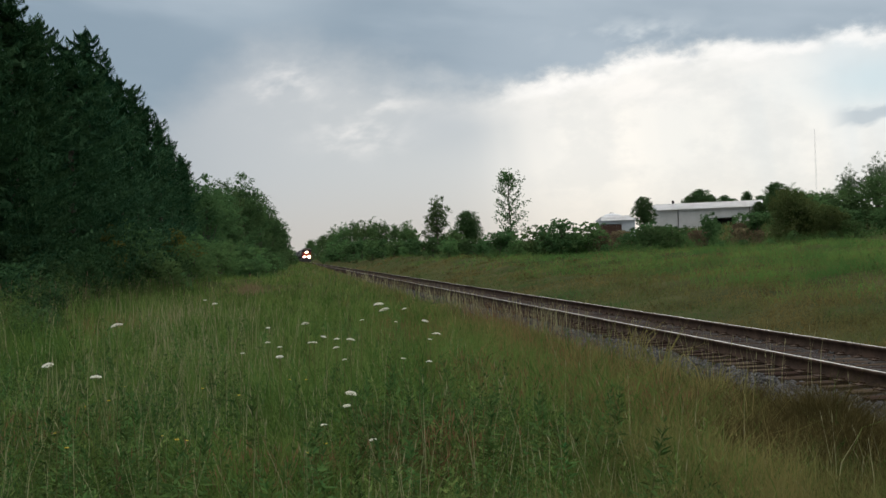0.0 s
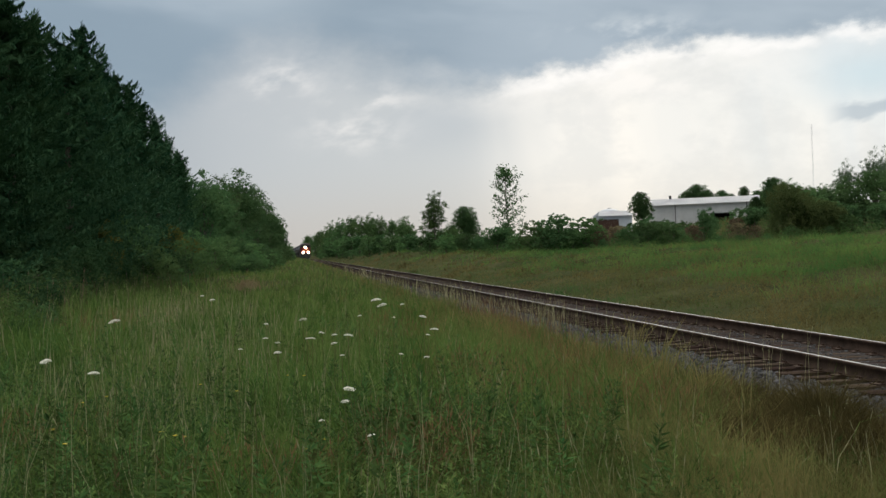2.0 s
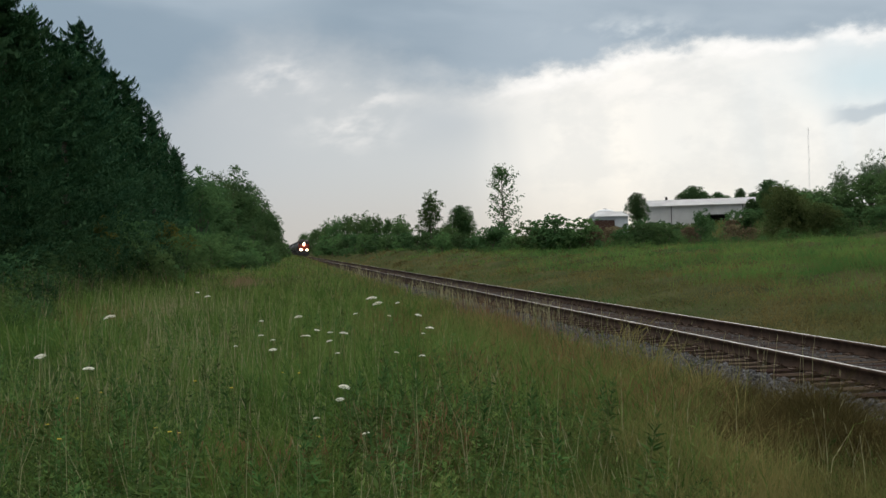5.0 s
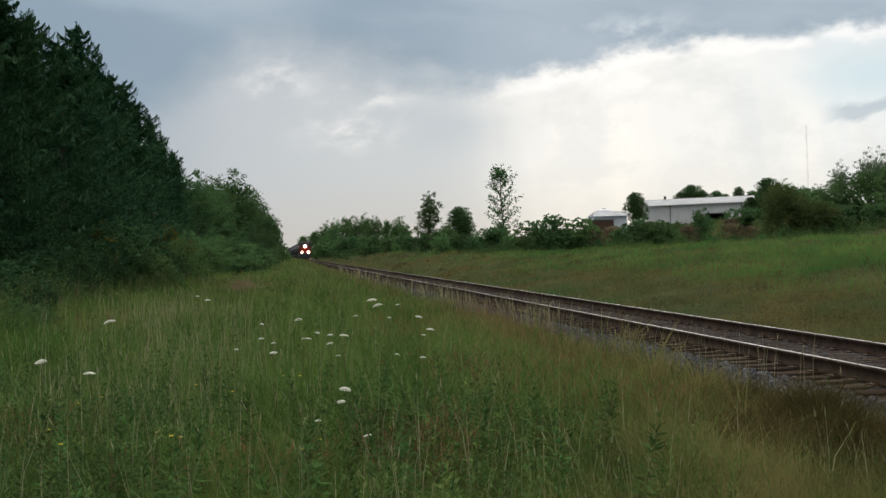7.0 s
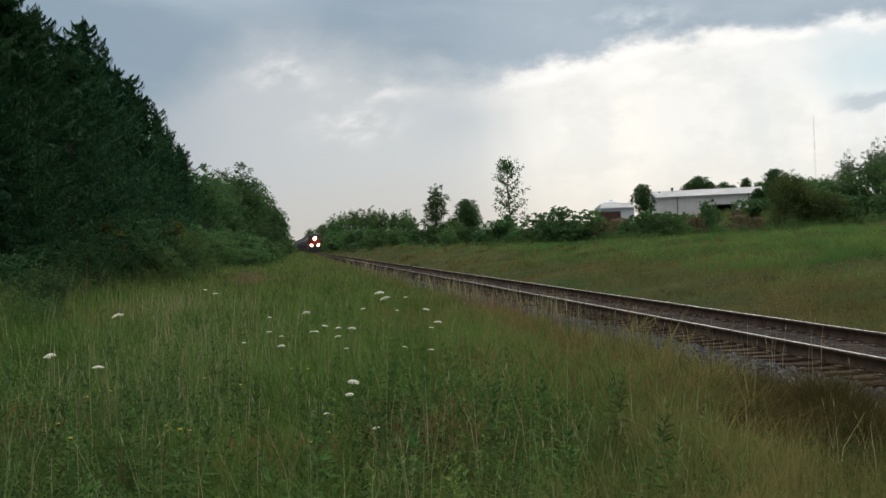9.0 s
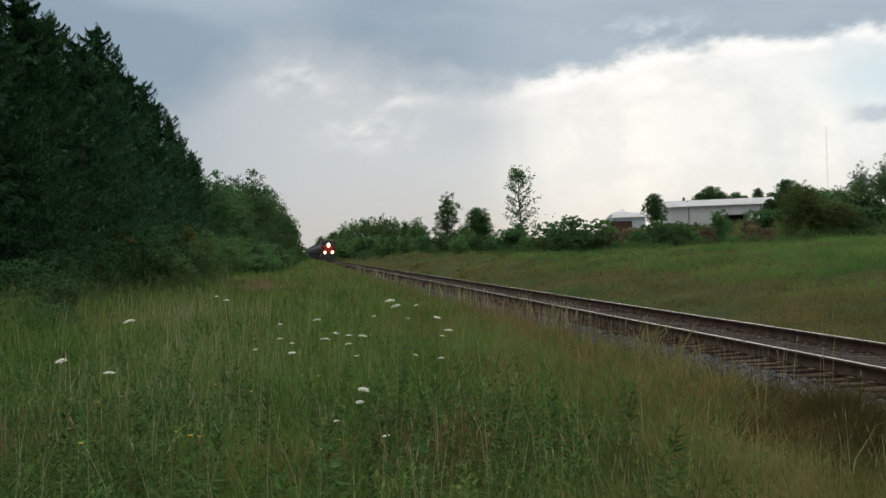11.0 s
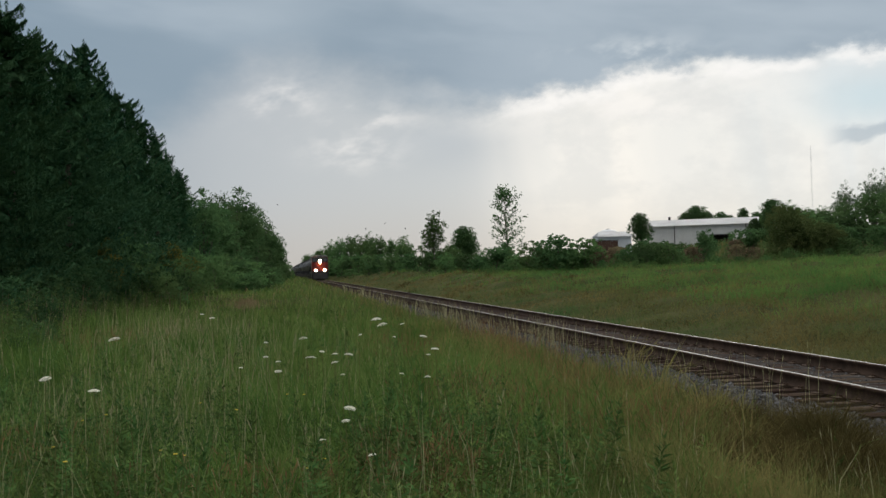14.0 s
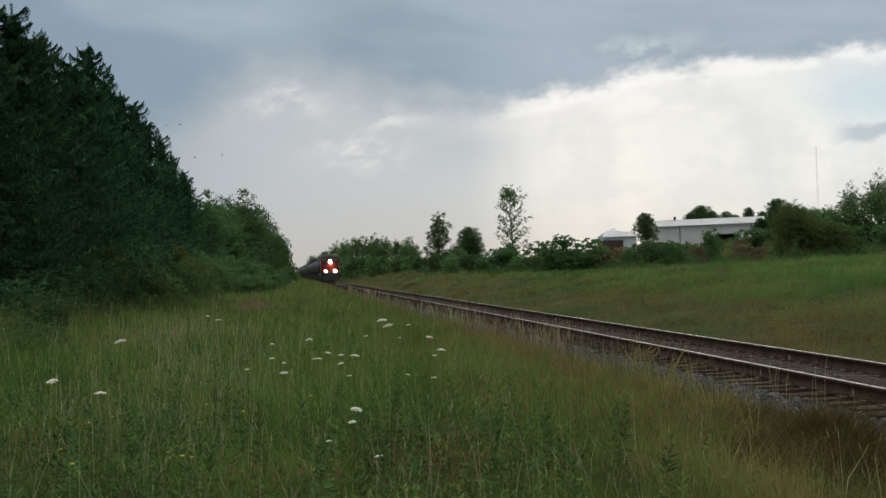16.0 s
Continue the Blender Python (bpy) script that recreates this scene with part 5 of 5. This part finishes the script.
FLOWERS = [(1.07, 13.82, 0.94, 0.059), (1.05, 12.82, 0.92, 0.055), (1.28, 10.97, 0.88, 0.034), (1.23, 9.76, 0.84, 0.035), (0.18, 11.59, 0.87, 0.039), (0.31, 10.11, 0.83, 0.024),
           (0.41, 9.92, 0.82, 0.024), (0.52, 9.8, 0.82, 0.037), (0.22, 9.76, 0.81, 0.028), (0.38, 9.38, 0.79, 0.027), (0.18, 9.75, 0.81, 0.019), (-0.17, 11.23, 0.86, 0.021)]
FLOWERS += [(-0.16, 10.0, 0.81, 0.024), (-0.06, 9.69, 0.79, 0.021), (-0.06, 9.12, 0.76, 0.03), (0.83, 8.57, 0.75, 0.018), (0.99, 8.35, 0.74, 0.022), (0.4, 7.61, 0.63, 0.04),
            (0.35, 7.29, 0.59, 0.026), (0.19, 6.93, 0.53, 0.023), (0.45, 6.54, 0.49, 0.022), (-1.77, 12.83, 0.87, 0.061)]
FLOWERS += [(-1.88, 9.72, 0.73, 0.046), (-1.39, 8.93, 0.69, 0.043), (-0.93, 15.95, 0.94, 0.038), (-1.15, 17.34, 0.95, 0.029), (0.73, 11.57, 0.88, 0.022), (1.01, 11.0, 0.88, 0.018),
            (0.41, 8.7, 0.75, 0.018), (1.26, 12.71, 0.92, 0.024), (1.13, 9.4, 0.82, 0.018), (-0.35, 9.46, 0.77, 0.018)]
build_flowers()


# ---- sheds on the rise ----
def build_sheds():
    # long metal shed; its own x runs along the front
    ang = math.degrees(math.atan2(193 - 200, 80.6 - 64))
    shed = empty("metal_shed", pose(64, 200, 4.2, rz=ang), "long low pale grey metal shed with a shallow roof", "shed")
    ln, dp, hw = 18.0, 11.0, 3.5
    for i in range(18):
        if 10 <= i < 14:
            part("wall_panel", bm_box(i + 0.004, i + 0.996, 0, 0.08, 1.65, hw, 0.01), M_SHEET, shed)
        else:
            part("wall_panel", bm_box(i + 0.004, i + 0.996, 0, 0.08, -0.6, hw, 0.01), M_SHEET, shed)
    part("end_wall", bm_box(-0.08, 0, 0, dp, -0.6, hw), M_SHEET, shed)
    part("end_wall", bm_box(ln, ln + 0.08, 0, dp, -0.6, hw), M_SHEET, shed)
    part("back_wall", bm_box(-0.08, ln + 0.08, dp, dp + 0.08, -0.6, hw), M_SHEET, shed)
    # near-black sheet behind the opening; the bay's shade is put into its colour
    part("bay", bm_box(10.0, 14.0, 3.0, 3.1, -0.6, 1.65), M_BAYSHADE, shed, "near-black sheet for the shade inside the open bay")
    part("door_track", bm_box(9.6, 14.4, -0.12, -0.01, 1.6, 1.72, 0.01), M_IRON, shed, "dark sliding-door track")
    for x in (4.2, 16.2):
        part("downpipe", bm_rod((x, -0.07, -0.6), (x, -0.07, hw), 0.06), M_IRON, shed)
    bm = bmesh.new()
    v = [bm.verts.new(p) for p in ((-0.4, -0.5, hw - 0.02), (ln + 0.4, -0.5, hw - 0.02), (ln + 0.4, dp / 2, hw + 1.15), (-0.4, dp / 2, hw + 1.15), (ln + 0.4, dp + 0.5, hw - 0.02), (-0.4, dp + 0.5, hw - 0.02))]
    bm.faces.new((v[0], v[1], v[2], v[3])), bm.faces.new((v[3], v[2], v[4], v[5]))
    r = bmesh.ops.solidify(bm, geom=bm.faces[:], thickness=-0.10)
    roof = part("roof", bm, M_ROOF, shed, "pale ribbed metal roof")
    for i in range(24):
        x = 0.1 + i * 0.77
        part("roof_rib", bm_rod((x, -0.48, hw + 0.10), (x, dp / 2, hw + 1.27), 0.025, sides=5), M_ROOF, roof)
    part("gutter", bm_box(-0.4, ln + 0.4, -0.62, -0.5, hw - 0.14, hw - 0.02, 0.02), M_MAST, shed)
    part("roof_vent", bm_box(2.8, 3.2, dp / 2 - 0.2, dp / 2 + 0.2, hw + 1.1, hw + 1.7, 0.03), M_IRON, shed)
    for s in (-0.08, ln):
        bm = bmesh.new()
        f = bm.faces.new([bm.verts.new(p) for p in ((s, 0, hw), (s, dp, hw), (s, dp / 2, hw + 1.08))])
        bmesh.ops.solidify(bm, geom=[f], thickness=0.08)
        part("gable", bm, M_SHEET, shed)
    # low white-roofed store
    low = empty("low_store", pose(54.2, 198, 3.8, rz=-6), "low pale store with a white sheet-metal roof", "shed")
    for i in range(10):
        part("wall_panel", bm_box(i * 0.56, i * 0.56 + 0.552, 0, 0.06, -1.2, 2.3, 0.01), M_PALE, low)
    part("end_wall", bm_box(-0.06, 0, 0, 6, -1.2, 2.3), M_PALE, low)
    part("end_wall", bm_box(5.6, 5.66, 0, 6, -1.2, 2.3), M_PALE, low)
    part("back_wall", bm_box(-0.06, 5.66, 6, 6.06, -1.2, 2.3), M_PALE, low)
    bm = bmesh.new()
    v = [bm.verts.new(q) for q in ((-0.25, -0.4, 2.30), (6.1, -0.4, 2.30), (5.2, 3.0, 3.15), (0.5, 3.0, 3.15), (6.1, 6.4, 2.30), (-0.25, 6.4, 2.30))]
    for f in ((0, 1, 2, 3), (3, 2, 4, 5), (1, 4, 2), (0, 3, 5)):
        bm.faces.new([v[q] for q in f])
    bmesh.ops.solidify(bm, geom=bm.faces[:], thickness=-0.08)
    part("roof", bm, M_ROOF, low, "white hipped metal roof")
    part("gutter", bm_box(-0.25, 6.1, -0.5, -0.4, 2.2, 2.3, 0.01), M_MAST, low)
    # brown board lean-to before it
    lean = empty("board_shed", pose(53.4, 196.4, 3.2, rz=-6), "low dark brown board shed with a flat roof", "shed")
    for i in range(9):
        part("wall_board", bm_box(i * 0.4, i * 0.4 + 0.385, 0, 0.05, -0.6, 2.1 + 0.05 * (i % 2)), M_BROWN, lean)
    part("end_wall", bm_box(-0.05, 0, 0, 1.2, -0.6, 2.1), M_BROWN, lean)
    part("end_wall", bm_box(3.6, 3.65, 0, 1.2, -0.6, 2.1), M_BROWN, lean)
    part("roof", bm_box(-0.15, 3.75, -0.1, 1.3, 2.15, 2.24, 0.02), M_IRON, lean, "dark flat roof")
    # round grain bin behind it
    bin_ = empty("grain_bin", pose(58.5, 207, 4.4), "round metal grain bin with a domed pale roof", "grain bin")
    part("bin_wall", bm_rod((0, 0, -1), (0, 0, 2.2), 1.9, sides=28), M_SHEET, bin_, smooth=False)
    bm = bmesh.new()
    bmesh.ops.create_uvsphere(bm, u_segments=28, v_segments=12, radius=1.95)
    bmesh.ops.delete(bm, geom=[v for v in bm.verts if v.co.z < -0.05], context="VERTS")
    for v in bm.verts:
        v.co.z = v.co.z * 0.5 + 2.2
    part("roof", bm, M_ROOF, bin_, "shallow domed roof", smooth=True)
    for k in range(12):
        a = k * math.pi / 6
        part("roof_rib", bm_rod((1.95 * math.cos(a), 1.95 * math.sin(a), 2.24), (0.3 * math.cos(a), 0.3 * math.sin(a), 3.2), 0.03, sides=5), M_IRON, bin_)
    part("cap", bm_rod((0, 0, 3.1), (0, 0, 3.3), 0.3, sides=14), M_SHEET, bin_)
    # a farther shed, its roof just over the trees
    far = empty("far_shed", pose(101, 222, 5.2, rz=-12), "distant metal shed with a pale roof behind trees", "shed")
    for k, (x0, x1, y0, y1) in enumerate(((0, 9, 0, 0.1), (0, 9, 7.9, 8), (0, 0.1, 0.1, 7.9), (8.9, 9, 0.1, 7.9))):
        part("wall", bm_box(x0, x1, y0, y1, -1, 3.6), M_SHEET, far)
    part("roof", bm_box(-0.3, 9.3, -0.4, 8.4, 3.6, 4.5, 0.04, top=(1.0, 0.06)), M_ROOF, far, "pale ridged roof")
    # far radio mast
    mast = empty("radio_mast", pose(141.1, 300, 6.5), "tall thin grey lattice radio mast", "mast")
    for k in range(3):
        a = k * 2.094
        part("leg", bm_rod((0.25 * math.cos(a), 0.25 * math.sin(a), -1), (0.12 * math.cos(a), 0.12 * math.sin(a), 24.6), 0.014, sides=5), M_MAST, mast)
    for z in range(0, 24, 2):
        bm = bmesh.new()
        for k in range(3):
            a, b = k * 2.094, (k + 1) * 2.094
            rod(bm, (0.24 * math.cos(a), 0.24 * math.sin(a), z), (0.24 * math.cos(b), 0.24 * math.sin(b), z + 2), 0.007, sides=4)
        part("brace", bm, M_MAST, mast)


build_sheds()


# ---- train ----
def wheelset(parent, y, r):
    """An axle with two flanged wheels, turning about its own middle."""
    bm = bmesh.new()
    rod(bm, (-0.85, 0, 0), (0.85, 0, 0), 0.08, sides=10)
    for s in (-1, 1):
        rod(bm, (s * 0.69, 0, 0), (s * 0.82, 0, 0), r, sides=18)
        rod(bm, (s * 0.66, 0, 0), (s * 0.69, 0, 0), r + 0.028, sides=18)
        rod(bm, (s * 0.82, 0, 0), (s * 0.86, 0, 0), r * 0.4, sides=12)
        for k in range(6):
            a = k * math.pi / 3
            box(bm, s * 0.82 - 0.015, s * 0.82 + 0.015, math.cos(a) * r * 0.62 - 0.05, math.cos(a) * r * 0.62 + 0.05, math.sin(a) * r * 0.62 - 0.05, math.sin(a) * r * 0.62 + 0.05)
    w = part("wheelset", bm, M_WHEEL, parent)
    w.location = (0, y, r)
    return w


def truck(thing, y, axles, r):
    """A bogie: a side frame on either side, springs, boxes and its wheelsets."""
    reach = max(axles) + r + 0.25
    bm = bmesh.new()
    for s in (-1, 1):
        box(bm, s * 1.08 - 0.09, s * 1.08 + 0.09, -reach, reach, r + 0.05, r + 0.33, 0.04)
        for a in axles:
            box(bm, s * 1.12 - 0.13, s * 1.12 + 0.13, a - 0.19, a + 0.19, r - 0.2, r + 0.22, 0.04)
        rod(bm, (s * 1.08, -0.5, r - 0.15), (s * 1.08, -0.5, r + 0.25), 0.11, sides=10)
        rod(bm, (s * 1.08, 0.5, r - 0.15), (s * 1.08, 0.5, r + 0.25), 0.11, sides=10)
    box(bm, -1.0, 1.0, -0.3, 0.3, r + 0.05, r + 0.45, 0.04)
    t = part("truck", bm, M_IRON, thing)
    t.location = (0, y, 0)
    return [(wheelset(t, a, r), a, r) for a in axles]


def locomotive():
    """A wide-nosed freight diesel. Its front looks along its own -y; y = 0 is the lamps' plane."""
    o = empty("diesel_locomotive", Matrix(), "red-nosed black freight diesel locomotive with lit headlights", "locomotive")
    part("underframe", bm_box(-1.5, 1.5, -0.35, 20.9, 1.15, 1.55, 0.05), M_BLACK, o)
    part("walkway", bm_box(-1.55, 1.55, -0.45, 20.95, 1.55, 1.63, 0.02), M_IRON, o)
    part("anticlimber", bm_box(-1.35, 1.35, -0.75, -0.3, 1.35, 1.62, 0.05), M_BLACK, o)
    bm = bm_box(-1.42, 1.42, -0.75, -0.45, 0.22, 1.30, 0.06, top=(0.86, 1.0))
    for v in bm.verts:
        if v.co.z < 0.5:
            v.co.y -= 0.35 * (1 - abs(v.co.x) / 1.6)
    part("snow_plow", bm, M_BLACK, o, "black wedge plow")
    part("coupler", bm_box(-0.14, 0.14, -1.25, -0.6, 0.72, 1.02, 0.05), M_IRON, o)
    # nose, sloped and bevelled
    bm = bm_box(-1.02, 1.02, -0.1, 2.1, 1.6, 3.32, 0.12, top=(0.86, 0.92))
    part("nose", bm, M_RED, o, "dark red sloped nose")
    part("kick_plate", bm_box(-0.97, 0.97, -0.125, -0.085, 1.64, 1.72, 0.01), M_IRON, o, "dark kick plate across the foot of the nose")
    # cab
    cab = part("cab", bm_box(-1.52, 1.52, 1.25, 4.5, 1.6, 4.28, 0.10), M_RED, o, "red cab side and front")
    part("cab_roof", bm_box(-1.50, 1.50, 1.15, 4.6, 4.26, 4.62, 0.12, top=(0.72, 0.9)), M_BLACK, cab)
    part("window_band", bm_box(-1.46, 1.46, 1.20, 1.26, 3.36, 4.22, 0.02), M_BLACK, cab, "black band round the windscreens")
    for x0, x1 in ((-1.36, -0.72), (-0.66, -0.05), (0.05, 0.66), (0.72, 1.36)):
        part("windscreen", bm_box(x0, x1, 1.15, 1.20, 3.46, 4.08, 0.02), M_GLASS, cab)
    for s in (-1, 1):
        part("side_window", bm_box(min(s * 1.50, s * 1.55), max(s * 1.50, s * 1.55), 2.0, 3.6, 3.2, 4.0, 0.02), M_GLASS, cab)
        part("number_board", bm_box(s * 0.95 - 0.42, s * 0.95 + 0.42, 1.10, 1.18, 4.28, 4.50, 0.02), M_BOARD, cab, "pale board with an unreadable dark bar")
        part("number_bar", bm_box(s * 0.95 - 0.30, s * 0.95 + 0.30, 1.085, 1.10, 4.34, 4.44), M_BLACK, cab)
        part("mirror", bm_box(s * 1.62 - 0.03, s * 1.62 + 0.03, 1.9, 2.0, 3.5, 3.9, 0.01), M_BLACK, cab)
    # long hood, radiators, exhaust
    hood = part("hood", bm_box(-0.92, 0.92, 4.5, 20.4, 1.6, 4.25, 0.09), M_BLACK, o, "long black engine hood")
    for k in range(10):
        for s in (-1, 1):
            part("hood_door", bm_box(min(s * 0.92, s * 0.95), max(s * 0.92, s * 0.95), 5.0 + k * 1.2, 6.1 + k * 1.2, 1.8, 3.4, 0.01), M_BLACK, hood)
    part("radiator", bm_box(-1.5, 1.5, 16.6, 20.3, 3.7, 4.62, 0.10, top=(0.8, 1.0)), M_BLACK, hood)
    part("dynamic_brake", bm_box(-1.15, 1.15, 5.0, 8.0, 3.9, 4.5, 0.08), M_BLACK, hood)
    part("exhaust_stack", bm_box(-0.35, 0.35, 11.0, 12.2, 4.2, 4.6, 0.05), M_IRON, hood)
    for k in range(3):
        part("fan", bm_rod((0, 8.9 + k * 0.0 + 1.4 * k, 4.2), (0, 8.9 + 1.4 * k, 4.42), 0.55, sides=20), M_IRON, hood)
    part("fuel_tank", bm_box(-1.4, 1.4, 7.4, 13.2, 0.45, 1.2, 0.18), M_BLACK, o)
    part("horn", bm_rod((0.3, 4.9, 4.6), (0.3, 4.2, 4.72), 0.05, 0.13, 10), M_IRON, o)
    part("bell", bm_rod((-0.4, 2.4, 4.6), (-0.4, 2.4, 4.8), 0.16, 0.08, 10), M_IRON, o)
    # lamps: twin headlight in the nose, ditch lights beside it
    house = part("headlight", bm_box(-0.34, 0.34, -0.14, 0.15, 3.12, 3.70, 0.05), M_BLACK, o, "twin headlight in a black housing")
    for z in (3.27, 3.55):
        part("lens", bm_rod((0, -0.20, z), (0, -0.13, z), 0.17, 0.17, 18), M_LAMP, house, "glowing headlight lens")
    for s in (-1, 1):
        d = part("ditch_light", bm_rod((s * 0.82, -0.55, 1.85), (s * 0.82, -0.25, 1.85), 0.24, 0.16, 18), M_BLACK, o, "lit ditch light on the front platform")
        part("lens", bm_rod((s * 0.82, -0.60, 1.85), (s * 0.82, -0.54, 1.85), 0.19, 0.19, 18), M_LAMP, d, "glowing ditch light lens")
    # steps and rails
    for s in (-1, 1):
        for z in (0.45, 0.8, 1.15):
            part("step", bm_box(s * 1.3 - 0.22, s * 1.3 + 0.22, -0.42, 0.15, z, z + 0.04), M_IRON, o)
        for y in (-0.4, 0.3):
            part("grab_rail", bm_rod((s * 1.5, y, 0.5), (s * 1.5, y, 2.6), 0.022, sides=6), M_IRON, o)
        part("front_rail", bm_rod((s * 0.3, -0.72, 2.55), (s * 1.5, -0.42, 2.55), 0.022, sides=6), M_IRON, o)
        part("side_rail", bm_rod((s * 1.52, 4.7, 2.6), (s * 1.52, 20.7, 2.6), 0.022, sides=6), M_IRON, o)
        for k in range(9):
            part("stanchion", bm_rod((s * 1.52, 4.9 + 1.95 * k, 1.6), (s * 1.52, 4.9 + 1.95 * k, 2.6), 0.02, sides=6), M_IRON, o)
    wheels = truck(o, 3.4, (-1.85, 0, 1.85), 0.53) + truck(o, 17.3, (-1.85, 0, 1.85), 0.53)
    return o, wheels


def tank_car():
    """A long black tank on two bogies; y = 0 is its leading coupler."""
    o = empty("tank_car", Matrix(), "long black cylindrical railway tank car", "tank car", "tank cars behind the locomotive")
    bm = bmesh.new()
    r = 1.5
    rod(bm, (0, 1.5, 2.95), (0, 16.0, 2.95), r, sides=36)
    for s, y in ((-1, 1.5), (1, 16.0)):
        q = bmesh.ops.create_uvsphere(bm, u_segments=36, v_segments=12, radius=r)
        for v in q["verts"]:
            v.co = (v.co.x, y + v.co.y * 0.42, 2.95 + v.co.z)
    part("tank", bm, M_TANK, o, "glossy black steel tank", smooth=True)
    for k in range(6):
        part("tank_band", bm_rod((0, 2.2 + 2.6 * k, 2.95), (0, 2.3 + 2.6 * k, 2.95), r + 0.012, sides=36), M_BLACK, o)
    part("manway", bm_rod((0, 8.75, 4.3), (0, 8.75, 4.78), 0.5, sides=18), M_IRON, o)
    part("top_platform", bm_box(-0.75, 0.75, 7.6, 9.9, 4.42, 4.47, 0.01), M_IRON, o)
    for s in (-1, 1):
        part("platform_rail", bm_rod((s * 0.75, 7.6, 4.95), (s * 0.75, 9.9, 4.95), 0.02, sides=6), M_IRON, o)
        part("ladder", bm_box(s * 1.53 - 0.02, s * 1.53 + 0.02, 8.5, 8.95, 1.3, 4.0), M_IRON, o)
    part("underframe", bm_box(-0.35, 0.35, 0.25, 17.25, 1.0, 1.42, 0.04), M_IRON, o)
    for y in (1.0, 16.5):
        part("end_platform", bm_box(-1.45, 1.45, y - 0.6, y + 0.6, 1.05, 1.18, 0.02), M_IRON, o)
        part("saddle", bm_box(-1.2, 1.2, y + (0.9 if y < 5 else -1.5), y + (1.5 if y < 5 else -0.9), 1.1, 2.1, 0.05), M_BLACK, o)
    for y in (0.0, 17.2):
        part("coupler", bm_box(-0.13, 0.13, y, y + 0.35, 0.75, 1.0, 0.04), M_IRON, o)
    wheels = truck(o, 2.6, (-0.87, 0.87), 0.46) + truck(o, 14.9, (-0.87, 0.87), 0.46)
    return o, wheels


CARS = 24
LOCO, LOCO_WHEELS = locomotive()
FIRST_CAR, _ = tank_car()
TANKS = [FIRST_CAR] + [copy_thing(FIRST_CAR, Matrix()) for _ in range(CARS - 1)]


# ---- birds ----
def bird(seed):
    b = empty("flying_bird", Matrix(), "small dark bird flying with open wings", "bird", "birds crossing the sky")
    bm = bmesh.new()
    bmesh.ops.create_uvsphere(bm, u_segments=10, v_segments=6, radius=0.5)
    for v in bm.verts:
        v.co = (v.co.x * 0.24, v.co.y * 0.075, v.co.z * 0.075)
    part("body", bm, M_BIRD, b, smooth=True)
    part("tail", bm_box(0.10, 0.19, -0.03, 0.03, -0.006, 0.006), M_BIRD, b)
    part("beak", bm_rod((-0.11, 0, 0), (-0.16, 0, 0), 0.014, 0.003, 6), M_BIRD, b)
    wings = []
    for s in (-1, 1):
        bm = bmesh.new()
        pts = [(-0.06, 0.0), (-0.05, 0.12), (0.02, 0.27), (0.05, 0.14), (0.06, 0.0)]
        f = bm.faces.new([bm.verts.new((x, s * (y + 0.02), 0)) for x, y in pts])
        bmesh.ops.solidify(bm, geom=[f], thickness=0.01)
        wings.append((part("wing", bm, M_BIRD, b), s))
    return b, wings


# ---- what moves ----
SPEED, START = 12.03, 390.0


def climb(p, v, t):
    """The bird rises off a level flight over the fields."""
    level = max(6.0, float(ground_z(p[0] + v[0] * (t - 15), p[1])) + 5.0)
    d = p[2] + v[2] * (t - 15) - level
    return level + 0.5 * (d + math.sqrt(d * d + 0.5)) + 0.08 * math.sin(t * 3 + p[0])


def motions():
    ts = [i * 0.5 for i in range(33)]
    walk(LOCO, [(t, pose(TRACK_X, START - SPEED * t, 0)) for t in ts])
    for k, car in enumerate(TANKS):
        walk(car, [(t, pose(TRACK_X, START + 21.5 + 17.55 * k - SPEED * t, 0)) for t in ts])
    spins = list(LOCO_WHEELS)
    for car in TANKS[:8]:
        for tr in car.children:
            spins += [(w, w.location.y, 0.46) for w in tr.children if w.name.startswith("wheelset")]
    for w, y, r in spins:
        walk(w, [(i / 30, pose(0, y, r, rx=math.degrees(SPEED * i / 30 / r))) for i in range(481)])
    for (b, wings), (p, v) in zip(BIRDS, FLIGHTS):
        heading = math.degrees(math.atan2(-v[1], -v[0]))
        walk(b, [(t, pose(p[0] + v[0] * (t - 15), p[1] + v[1] * (t - 15), climb(p, v, t), 0, 8, heading)) for t in ts])
        for w, s in wings:
            walk(w, [(i / 15, pose(0, 0, 0, rx=s * 42 * math.sin(i / 15 * 22 + p[0]))) for i in range(241)])


# where each bird is after 15 s, and its velocity
FLIGHTS = [((5.4, 150.0, 10.5), (-12.79, 0.0, 6.22)), ((1.8, 158.0, 14.2), (-14.92, 0.0, 7.43)), ((0.5, 166.0, 11.8), (-12.41, 0.0, 6.31)), ((-0.5, 174.0, 16.0), (-15.90, 0.0, 7.62)), ((-5.0, 182.0, 15.8), (-18.14, 0.0, 7.92)), ((-21.7, 158.0, 15.8), (-14.23, 0.0, 3.38)),
           ((-22.2, 166.0, 16.1), (-14.46, 0.0, 3.47)), ((-23.2, 174.0, 16.7), (-15.42, 0.0, 3.73)), ((-46.0, 182.0, 19.2), (-17.11, 0.0, 2.91)), ((-39.4, 150.0, 12.8), (-14.72, 0.0, 1.42)), ((-18.2, 158.0, 14.4), (-18.02, 0.0, 3.83))]
BIRDS = [bird(i) for i in range(len(FLIGHTS))]
motions()
